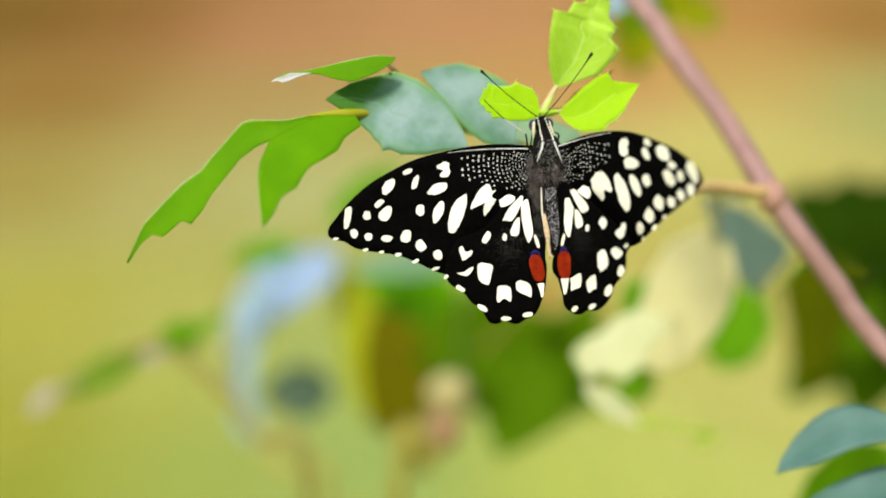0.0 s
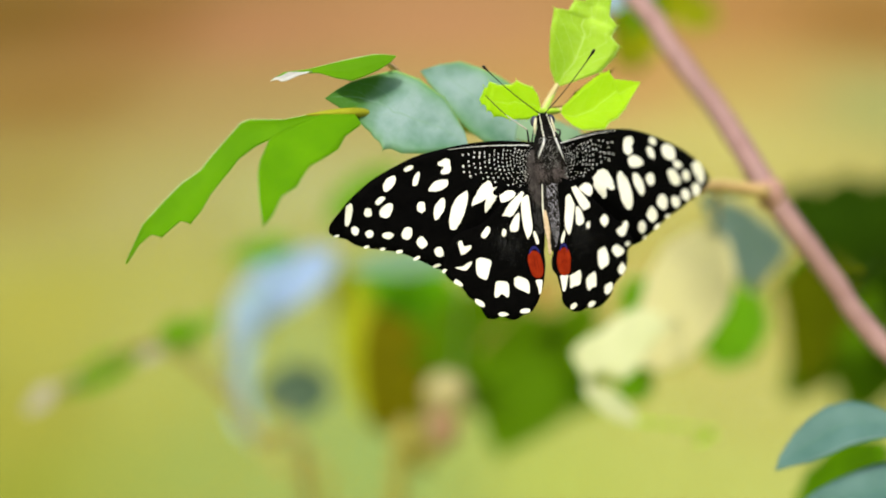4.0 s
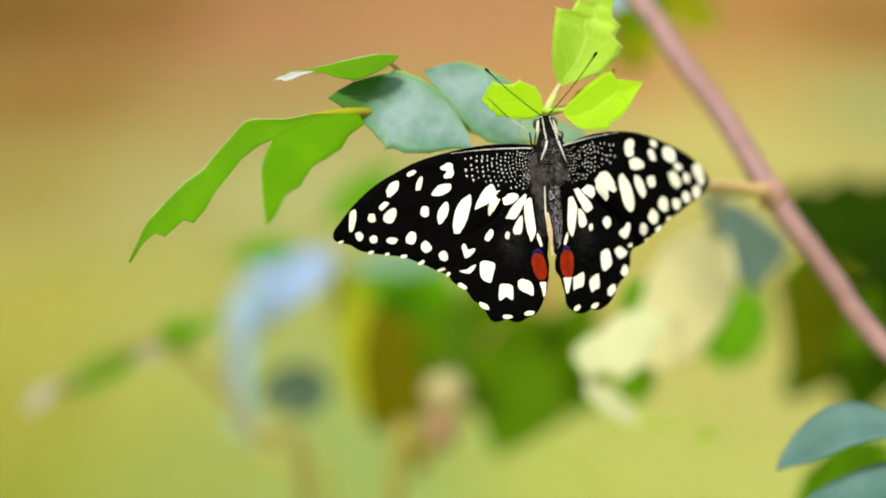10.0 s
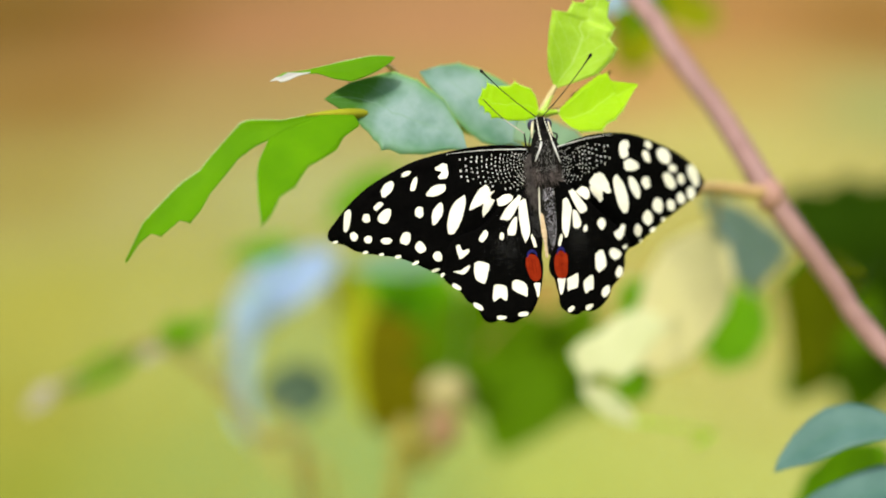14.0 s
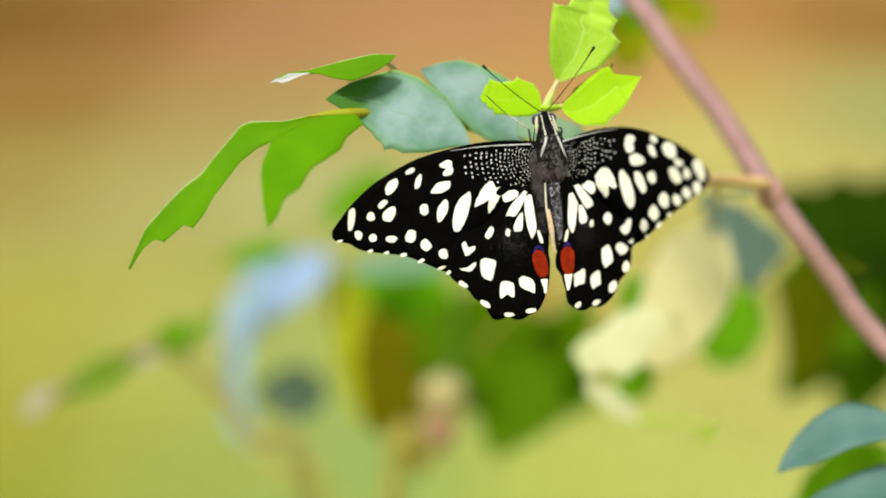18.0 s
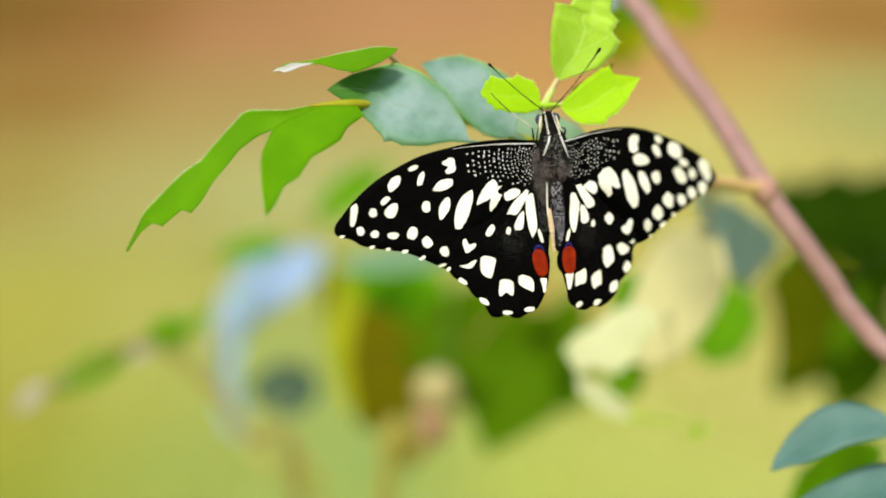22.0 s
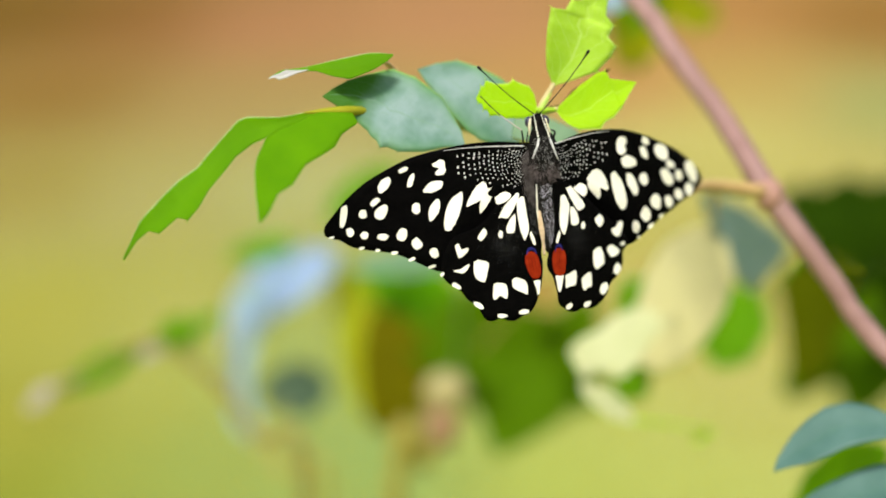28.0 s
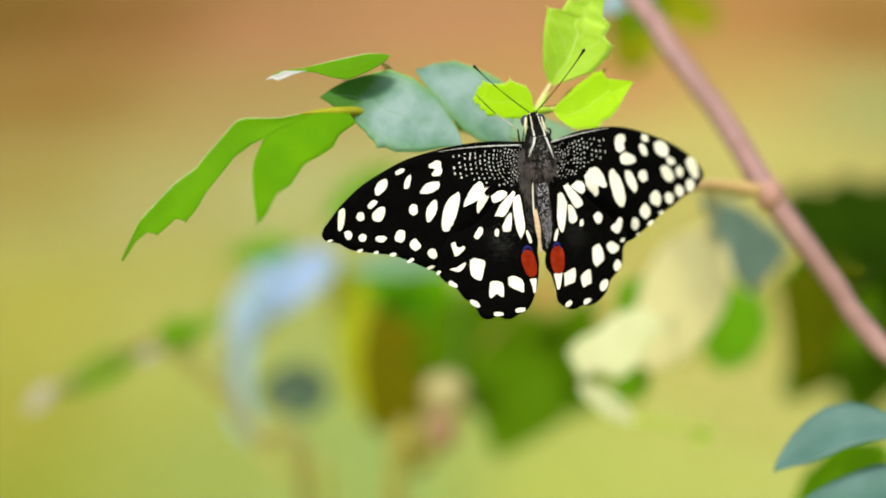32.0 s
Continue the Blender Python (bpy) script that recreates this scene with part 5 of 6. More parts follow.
    part("side_stripe", bm, TAN, abdomen, "tan flank band")
    bm = bmesh.new()
    tube(bm, [p(1.7, -8.0, -0.2), p(1.9, -11, -0.3), p(1.7, -14, -0.4), p(1.0, -17.5, -0.5)], [0.0003, 0.0008, 0.0009, 0.0003], 20, 8, 0.1)
    part("side_stripe", bm, TAN, abdomen, "tan flank band")

    bm = bmesh.new()
    flakes(bm, 330, (-0.8, 0.8), (-0.5, 6.2), lambda a, y: (0.45 + 3.3 * math.sqrt(max(0.05, 1 - ((y - 1) / 8.0) ** 2)) * math.sin(a), y, 1.5 + 3.45 * math.sqrt(max(0.05, 1 - ((y - 1) / 8.0) ** 2)) * math.cos(a)), 0.045, (0.08, 0.26))
    tagged(part("scale_dust", bm, GREY, thorax, "pale scale dusting"), kind="stuff")
    bm = bmesh.new()

    def back(a, y):
        r = 2.42 - 0.0075 * (y + 6) ** 2
        return (0.03 * max(0, -y - 7) ** 1.4 + r * math.sin(a), y, 0.98 + 0.065 * (y + 6) + r * math.cos(a))

    flakes(bm, 320, (-0.3, 0.9), (-17.6, -2.5), back, 0.055, (0.14, 0.34))
    tagged(part("scale_dust", bm, SILVER, abdomen, "silvery scale dusting"), kind="stuff")
    bm = bmesh.new()
    flakes(bm, 130, (-1.3, 1.3), (-17.0, -3.5), back, 0.045, (0.1, 0.3))
    tagged(part("scale_dust", bm, GREY, abdomen, "grey scale dusting"), kind="stuff")

    bm = bmesh.new()
    ball(bm, p(0.1, 9.6, 0.9), (0.0017, 0.0017, 0.0015))
    head = part("head", bm, FUR, butterfly, "black head with white dots")
    for x in (-1.75, 1.6):
        bm = bmesh.new()
        ball(bm, p(x, 9.6, 0.7), (0.0009, 0.0012, 0.0011))
        part("eye", bm, EYE, head, "dark purplish round eye")
    # rows of white dots that run together towards the thorax
    bm = bmesh.new()
    for (x0, y0), (x1, y1) in (((-0.7, 10.9), (-0.35, 6.5)), ((0.85, 10.65), (1.95, 6.3))):
        for k in range(8):
            f = k / 7
            ball(bm, p(x0 + (x1 - x0) * f + rnd.uniform(-0.05, 0.05), y0 + (y1 - y0) * f, 2.3 + 1.5 * f), ((0.15 + 0.05 * f) / 1000, (0.21 + 0.10 * f) / 1000, 0.00015), None, 8, 6)
    part("white_dots", bm, SPOT, head, "rows of white dots")
    for line, width in (([(-1.45, 10.3, 1.6), (-1.75, 8.8, 1.9), (-1.95, 6.9, 1.8)], (0.22, 0.34, 0.15)), ([(1.65, 10.1, 1.6), (2.0, 8.3, 2.0), (2.55, 6.3, 2.0)], (0.14, 0.22, 0.1))):
        bm = bmesh.new()
        tube(bm, [p(*q) for q in line], [w / 1000 for w in width], 14, 8, 0.25)
        part("cheek_stripe", bm, CHEEK, head, "cream cheek stripe")
    for line in ([(-0.2, 5.9, 4.0), (-0.55, 4.6, 4.6), (-1.2, 3.3, 4.7), (-1.8, 2.0, 4.4)], [(2.1, 5.7, 3.8), (2.45, 4.4, 4.2), (2.9, 2.9, 4.2), (3.35, 1.4, 3.6)]):
        bm = bmesh.new()
        tube(bm, [p(*q) for q in line], [0.00022, 0.00021, 0.00018, 0.00008], 18, 6, 0.2)
        part("thorax_stripe", bm, DUST, thorax, "pale stripe")
    for line, material in (([(-1.45, -3.4, 3.3), (-1.6, -6.0, 2.75), (-1.66, -9.0, 2.3), (-1.62, -11.6, 1.7)], SPOT), ([(1.5, -4.6, 2.9), (1.68, -8, 2.35), (1.7, -12.0, 1.55), (1.4, -15.8, 0.9)], DUST)):
        bm = bmesh.new()
        tube(bm, [p(*q) for q in line], [0.0001] + [0.00017 if material is SPOT else 0.00011] * (len(line) - 2) + [0.00008], 30, 6, 0.35)
        part("abdomen_stripe", bm, material, abdomen, "pale stripe")

    for sx, tip in ((-1, (-11.4, 21.9)), (1, (11.8, 23.2))):
        bm = bmesh.new()
        b = (0.45 * sx, 11.0)
        pts = [p(b[0] + (tip[0] - b[0]) * s + sx * 0.5 * math.sin(math.pi * s), b[1] + (tip[1] - b[1]) * s, 1.2 + 1.0 * s) for s in (0, 0.25, 0.5, 0.75, 0.91, 0.97, 1.0)]
        tube(bm, pts, [0.00013, 0.0001, 0.00009, 0.0001, 0.00018, 0.00033, 0.00018], 44, 8)
        part("antenna", bm, HORN, butterfly, "thin black clubbed antenna")
    # the foreleg held out over the young leaf: a black thigh, then a straight pale shin with a dark foot
    bm = bmesh.new()
    tube(bm, [p(-2.2, 4.4, 0.2), p(-3.2, 5.4, 0.6), p(-3.32, 6.8, 0.7), p(-3.4, 8.1, 0.6)], [0.00026, 0.00025, 0.00022, 0.00016], 14, 6)
    leg = part("leg", bm, HORN, butterfly, "black leg with a pale shin")
    bm = bmesh.new()
    tube(bm, [p(-3.4, 8.1, 0.6), p(-5.4, 9.8, 0.2), p(-7.5, 11.6, -0.4)], [0.00017, 0.00014, 0.00011], 12, 6)
    part("shin", bm, TANLEG, leg, "pale brown shin")
    bm = bmesh.new()
    tube(bm, [p(-7.5, 11.6, -0.4), p(-9.4, 13.8, -1.3), p(-11.2, 16.1, -2.6)], [0.00011, 0.0001, 0.00008], 12, 6)
    part("foot", bm, HORN, leg)
    bm = bmesh.new()
    tube(bm, [p(2.4, 4.6, 0.2), p(3.1, 6.2, 0.8), p(3.3, 7.3, 0.8), p(2.5, 7.9, -1.5), p(1.8, 9.0, -6.0)], [0.00026, 0.00024, 0.0002, 0.00014, 0.00008], 24, 6)
    part("leg", bm, HORN, butterfly)
    for sx in (-1, 1):
        bm = bmesh.new()
        tube(bm, [p(1.4 * sx, 3.0, -0.8), p(2.6 * sx, 4.0, -3.2), p(2.2 * sx, 6.5, -5.5), p(1.6 * sx, 8.5, -8.0)], [0.0003, 0.00022, 0.00018, 0.0001], 20, 6)
        part("leg", bm, HORN, butterfly)


build_body()
fore_left, fore_right = build_wing(-1, True), build_wing(1, True)
hind_left, hind_right = build_wing(-1, False), build_wing(1, False)

# ---- movement ----
# seconds; millimetres to the right and up; degrees of turn across the view; millimetres away
SPRIG_SWAY = [
    (0.0, 0.00, 0.47, -0.12, 0.56),
    (0.5, -0.64, -0.47, 0.52, 1.48),
    (1.0, -0.01, 0.69, -0.32, 2.20),
    (1.1, -0.55, 0.84, -0.30, 2.11),
    (1.2, -0.78, 1.41, -0.50, 2.27),
    (1.3, -0.60, 2.13, -0.77, 2.53),
    (1.4, -0.83, 2.70, -0.97, 2.69),
    (1.5, -0.90, 2.85, -0.95, 2.60),
    (1.6, -2.19, 1.17, -0.95, 3.19),
    (1.7, -2.94, 2.61, -0.85, 3.50),
    (1.8, -0.04, 0.25, -0.65, 3.70),
    (1.9, -1.01, -0.31, 0.50, 4.01),
    (2.0, -2.40, -0.25, 1.70, 4.60),
    (2.1, 0.39, -0.20, 1.49, 4.32),
    (2.2, 0.50, -0.04, 1.33, 3.91),
    (2.3, -1.39, 0.15, 1.17, 3.47),
    (2.4, -1.05, 0.31, 1.01, 3.06),
    (2.5, -0.13, 0.36, 0.80, 2.78),
    (3.0, -0.79, 0.69, -0.30, 1.64),
    (3.5, -0.16, -0.07, 0.02, -2.09),
    (5.5, 0.66, 0.07, -0.41, 1.30),
    (6.0, -0.06, -0.19, -0.11, 2.00),
    (6.5, 0.28, 0.02, -0.15, 2.30),
    (7.0, -0.47, -0.69, 0.60, -0.70),
    (7.5, -0.18, -0.08, 0.02, 0.60),
    (8.0, -0.03, -0.72, 0.14, 0.20),
    (8.5, -0.54, 0.27, -0.38, 1.70),
    (9.0, 0.09, 0.30, -0.16, 0.60),
    (9.5, -0.04, -0.06, 0.10, 0.80),
    (10.0, 0.59, -0.09, -0.01, -0.70),
    (10.5, -0.04, 0.17, -0.10, 0.60),
    (11.0, 0.28, 0.01, 0.10, 0.10),
    (11.5, 0.08, 0.07, 0.06, -0.00),
    (12.0, -0.10, -0.05, -0.08, -0.00),
    (12.5, 0.16, 0.21, -0.11, 0.40),
    (13.0, 0.00, -0.00, 0.00, -0.00),
    (13.5, 0.33, 0.15, -0.07, 0.50),
    (14.0, -0.01, -0.09, -0.04, 0.70),
    (14.5, 0.27, -0.09, 0.18, 0.80),
    (16.5, -0.32, 0.08, 0.06, -0.30),
    (17.0, 0.24, 0.09, 0.03, 0.60),
    (17.5, 0.09, 0.09, -0.01, 0.80),
    (17.7, 1.70, 0.19, 0.29, -0.54),
    (17.8, 4.98, 0.26, 0.55, -1.66),
    (17.9, 3.41, 0.33, 0.76, -2.60),
    (18.0, 0.57, 0.36, 0.85, -3.00),
    (18.1, 0.60, 0.46, 0.67, -2.52),
    (18.2, -0.21, 0.71, 0.23, -1.38),
    (18.3, -2.34, 0.31, -0.30, -0.02),
    (18.4, 0.70, 1.56, -0.74, 1.12),
    (18.5, 3.14, 1.36, -0.92, 1.60),
    (18.6, 0.79, 1.31, -0.84, 1.45),
    (18.7, 0.13, 1.18, -0.65, 1.11),
    (18.8, -1.10, 1.04, -0.42, 0.69),
    (18.9, -1.89, 0.91, -0.23, 0.35),
    (19.0, 1.43, 0.86, -0.15, 0.20),
    (19.1, 2.24, 0.70, -0.04, -0.23),
    (19.2, 1.99, 0.31, 0.22, -1.24),
    (19.3, 2.75, -0.16, 0.53, -2.46),
    (19.4, 1.06, -0.55, 0.79, -3.47),
    (19.5, -0.06, -0.71, 0.90, -3.90),
    (20.0, 0.73, -0.55, 1.12, -3.30),
    (20.5, 1.20, 1.32, -0.02, -0.50),
    (21.0, 1.39, 1.48, -0.66, -0.90),
    (21.1, 0.26, 1.20, -0.43, -1.24),
    (21.2, -0.90, 0.53, 0.12, -2.06),
    (21.3, 3.01, 0.93, 0.77, -3.04),
    (21.4, 3.95, -1.54, 1.32, -3.86),
    (21.5, -0.45, -1.22, 1.55, -4.20),
    (21.6, 1.80, 0.00, 1.30, -3.68),
    (21.7, 4.49, -0.47, 0.71, -2.44),
    (21.8, 0.93, 0.15, -0.01, -0.96),
    (21.9, -0.13, 0.68, -0.60, 0.28),
    (22.0, 0.95, 0.90, -0.85, 0.80),
    (22.1, 1.57, 0.63, -0.63, 0.97),
    (22.2, 3.62, -0.02, -0.11, 1.36),
    (22.3, 4.51, -0.78, 0.50, 1.84),
    (22.4, 0.62, -1.43, 1.02, 2.23),
    (22.5, -2.11, -1.70, 1.24, 2.40),
    (22.6, -3.13, -1.40, 1.04, 1.97),
    (22.7, -4.18, -0.67, 0.57, 0.96),
    (22.8, -3.10, 0.19, 0.01, -0.26),
    (22.9, -0.41, 0.92, -0.46, -1.27),
    (23.0, 1.94, 1.22, -0.66, -1.70),
    (23.1, 3.43, 0.99, -0.54, -1.39),
    (23.2, 4.49, 0.45, -0.26, -0.64),
    (23.3, 3.60, -0.19, 0.09, 0.24),
    (23.4, 1.89, -0.73, 0.37, 0.99),
    (23.5, -1.08, -0.96, 0.49, 1.30),
    (23.6, -4.18, -0.77, 0.40, 1.10),
    (23.7, -4.96, -0.33, 0.20, 0.63),
    (23.8, -3.09, 0.19, -0.04, 0.07),
    (23.9, -0.62, 0.63, -0.24, -0.40),
    (24.0, 1.58, 0.82, -0.33, -0.60),
    (24.1, 3.68, 0.73, -0.26, -0.67),
    (24.2, 3.33, 0.51, -0.08, -0.85),
    (24.3, -0.72, 0.26, 0.13, -1.05),
    (24.4, -0.10, 0.04, 0.31, -1.23),
    (24.5, -0.29, -0.05, 0.38, -1.30),
    (24.6, 0.87, -0.03, 0.34, -1.09),
    (24.7, 0.65, 0.02, 0.23, -0.60),
    (24.8, 0.64, 0.09, 0.11, -0.00),
    (24.9, 1.02, 0.14, 0.00, 0.49),
    (25.0, -0.71, 0.16, -0.04, 0.70),
    (25.5, -1.83, 0.21, -0.78, 1.40),
    (27.5, -0.54, 0.09, 0.19, 0.90),
    (28.0, -0.27, 0.37, -0.17, 0.20),
    (28.5, -0.05, 0.20, -0.20, 0.90),
    (29.0, 0.05, 0.26, -0.19, 1.10),
    (29.5, -0.40, -0.06, -0.25, 2.50),
    (30.0, -0.96, 0.36, -0.08, 2.20),
    (30.1, 1.49, 0.54, -0.10, 2.39),
    (30.2, 1.02, 1.28, -0.15, 2.83),
    (30.3, 4.07, 3.49, -0.21, 3.37),
    (30.4, -0.02, 1.33, -0.26, 3.81),
    (30.5, -2.87, 2.11, -0.28, 4.00),
    (30.6, 0.19, 2.02, -0.26, 4.07),
    (30.7, -0.39, 1.81, -0.22, 4.25),
    (30.8, -3.78, 1.55, -0.17, 4.45),
    (30.9, -2.43, 1.34, -0.13, 4.63),
    (31.0, -1.30, 1.25, -0.11, 4.70),
    (31.3, -0.37, 1.66, -0.23, 2.56),
    (31.4, -0.43, 1.82, -0.28, 1.74),
    (31.5, -1.54, 1.89, -0.30, 1.40),
    (32.0, -0.73, 0.35, 0.02, 1.30),
]
BODY_SWAY = [
    (0.0, 0.13, 0.35, 0.41, -0.60),
    (0.5, -1.17, -0.55, 1.16, 1.20),
    (1.0, -0.30, 0.40, 0.05, 0.20),
    (1.1, -0.84, 0.75, -0.09, 0.37),
    (1.2, -1.01, 1.58, -0.41, 0.76),
    (1.3, -0.75, 2.56, -0.79, 1.24),
    (1.4, -0.92, 3.39, -1.11, 1.63),
    (1.5, -0.99, 3.74, -1.25, 1.80),
    (1.6, -2.26, 1.77, -0.95, 1.95),
    (1.7, -3.04, 2.88, -0.23, 2.29),
    (1.8, -0.24, 0.22, 0.62, 2.71),
    (1.9, -1.96, -0.17, 1.34, 3.05),
    (2.0, -4.16, 0.16, 1.64, 3.20),
    (2.1, -1.22, 0.13, 1.59, 2.90),
    (2.2, -0.81, 0.06, 1.48, 2.18),
    (2.3, -2.35, -0.02, 1.34, 1.32),
    (2.4, -1.71, -0.09, 1.23, 0.60),
    (2.5, -0.64, -0.12, 1.18, 0.30),
    (3.0, -0.72, 0.16, 0.59, -1.10),
    (3.5, 0.07, 0.57, 0.06, -1.50),
    (5.5, 0.53, 0.06, -0.41, 1.10),
    (6.0, -0.27, -0.08, -0.11, 2.50),
    (6.5, 0.17, 0.00, -0.14, 1.50),
    (7.0, -0.96, -0.52, 0.59, -0.40),
    (7.5, -0.26, -0.14, 0.02, 0.60),
    (8.0, -0.14, -0.80, 0.14, 0.70),
    (8.5, -0.78, 0.30, -0.35, 1.50),
    (9.0, -0.14, 0.40, -0.18, 0.40),
    (9.5, -0.19, 0.00, 0.10, 0.60),
    (10.0, 0.61, -0.03, -0.02, -0.40),
    (10.5, 0.01, 0.24, -0.09, 0.20),
    (11.0, 0.08, 0.09, 0.10, -0.40),
    (11.5, 0.03, 0.14, 0.06, -0.00),
    (12.0, -0.10, 0.06, -0.08, 0.40),
    (12.5, 0.17, 0.16, -0.10, -0.50),
    (13.0, -0.04, 0.07, 0.00, 0.00),
    (13.5, 0.28, 0.18, -0.07, 0.20),
    (14.0, -0.13, -0.01, -0.06, 0.50),
    (14.5, 0.36, -0.05, 0.19, 0.90),
    (16.5, -0.14, 0.23, 0.03, -0.20),
    (17.0, 0.41, 0.14, 0.01, -0.10),
    (17.5, 0.26, 0.14, -0.03, 0.70),
    (17.7, 1.77, 0.27, 0.26, -0.85),
    (17.8, 4.96, 0.38, 0.51, -2.15),
    (17.9, 3.31, 0.47, 0.71, -3.24),
    (18.0, 0.44, 0.51, 0.80, -3.70),
    (18.1, 0.57, 0.53, 0.62, -3.44),
    (18.2, 0.01, 0.58, 0.18, -2.82),
    (18.3, -1.83, -0.05, -0.33, -2.08),
    (18.4, 1.46, 1.00, -0.77, -1.46),
    (18.5, 4.00, 0.72, -0.95, -1.20),
    (18.6, 1.63, 0.71, -0.87, -1.27),
    (18.7, 0.92, 0.67, -0.68, -1.45),
    (18.8, -0.36, 0.63, -0.44, -1.65),
    (18.9, -1.19, 0.59, -0.25, -1.83),
    (19.0, 2.11, 0.58, -0.17, -1.90),
    (19.1, 2.83, 0.45, -0.06, -2.14),
    (19.2, 2.35, 0.15, 0.19, -2.71),
    (19.3, 2.85, -0.21, 0.50, -3.39),
    (19.4, 0.93, -0.51, 0.75, -3.96),
    (19.5, -0.28, -0.64, 0.86, -4.20),
    (20.0, 0.58, -0.33, 1.05, -4.10),
    (20.5, 1.53, 1.40, -0.06, -2.60),
    (21.0, 2.15, 1.33, -0.68, -2.30),
    (21.1, 0.91, 1.09, -0.45, -2.54),
    (21.2, -0.53, 0.52, 0.10, -3.11),
    (21.3, 3.03, 1.03, 0.75, -3.79),
    (21.4, 3.70, -1.34, 1.30, -4.36),
    (21.5, -0.82, -0.98, 1.53, -4.60),
    (21.6, 1.55, 0.16, 1.28, -4.34),
    (21.7, 4.53, -0.49, 0.69, -3.72),
    (21.8, 1.31, -0.09, -0.01, -2.98),
    (21.9, 0.54, 0.26, -0.60, -2.36),
    (22.0, 1.74, 0.40, -0.85, -2.10),
    (22.1, 2.22, 0.20, -0.63, -1.66),
    (22.2, 3.95, -0.27, -0.12, -0.62),
    (22.3, 4.45, -0.83, 0.50, 0.62),
    (22.4, 0.23, -1.30, 1.01, 1.66),
    (22.5, -2.63, -1.50, 1.23, 2.10),
    (22.6, -3.51, -1.26, 1.04, 1.47),
    (22.7, -4.19, -0.68, 0.57, -0.05),
    (22.8, -2.69, 0.02, 0.02, -1.85),
    (22.9, 0.36, 0.60, -0.45, -3.37),
    (23.0, 2.86, 0.84, -0.64, -4.00),
    (23.1, 4.23, 0.67, -0.53, -3.64),
    (23.2, 5.01, 0.25, -0.25, -2.77),
    (23.3, 3.77, -0.24, 0.07, -1.73),
    (23.4, 1.77, -0.66, 0.35, -0.86),
    (23.5, -1.31, -0.83, 0.46, -0.50),
    (23.6, -4.32, -0.65, 0.38, -0.62),
    (23.7, -4.90, -0.23, 0.18, -0.92),
    (23.8, -2.78, 0.28, -0.05, -1.28),
    (23.9, -0.10, 0.70, -0.25, -1.58),
    (24.0, 2.19, 0.88, -0.33, -1.70),
    (24.1, 4.20, 0.84, -0.27, -1.58),
    (24.2, 3.64, 0.75, -0.14, -1.28),
    (24.3, -0.66, 0.65, 0.02, -0.92),
    (24.4, -0.25, 0.56, 0.15, -0.62),
    (24.5, -0.53, 0.52, 0.21, -0.50),
    (24.6, 0.62, 0.52, 0.17, -0.41),
    (24.7, 0.35, 0.51, 0.09, -0.18),
    (24.8, 0.31, 0.50, -0.02, 0.08),
    (24.9, 0.65, 0.49, -0.10, 0.31),
    (25.0, -1.10, 0.49, -0.14, 0.40),
    (25.5, -2.34, 0.47, -0.78, 3.60),
    (27.5, -0.84, 0.12, 0.21, 0.10),
    (28.0, -0.56, 0.58, -0.17, -0.70),
    (28.5, -0.40, 0.31, -0.20, 0.40),
    (29.0, -0.26, 0.56, -0.26, 0.60),
    (29.5, -0.80, 0.29, -0.25, 4.40),
    (30.0, -1.46, 0.77, -0.10, 1.90),
    (30.1, 0.93, 1.02, -0.12, 2.31),
    (30.2, 0.32, 1.93, -0.16, 3.27),
    (30.3, 3.20, 4.35, -0.22, 4.43),
    (30.4, -1.03, 2.36, -0.26, 5.39),
    (30.5, -3.94, 3.21, -0.28, 5.80),
    (30.6, -0.83, 3.03, -0.25, 5.71),
    (30.7, -1.29, 2.61, -0.18, 5.48),
    (30.8, -4.53, 2.11, -0.10, 5.22),
    (30.9, -3.06, 1.69, -0.03, 4.99),
    (31.0, -1.88, 1.51, -0.00, 4.90),
    (31.3, -0.81, 2.00, -0.14, 1.47),
    (31.4, -0.82, 2.18, -0.20, 0.15),
    (31.5, -1.91, 2.26, -0.22, -0.40),
    (32.0, -1.22, 0.80, 0.06, 0.50),
]
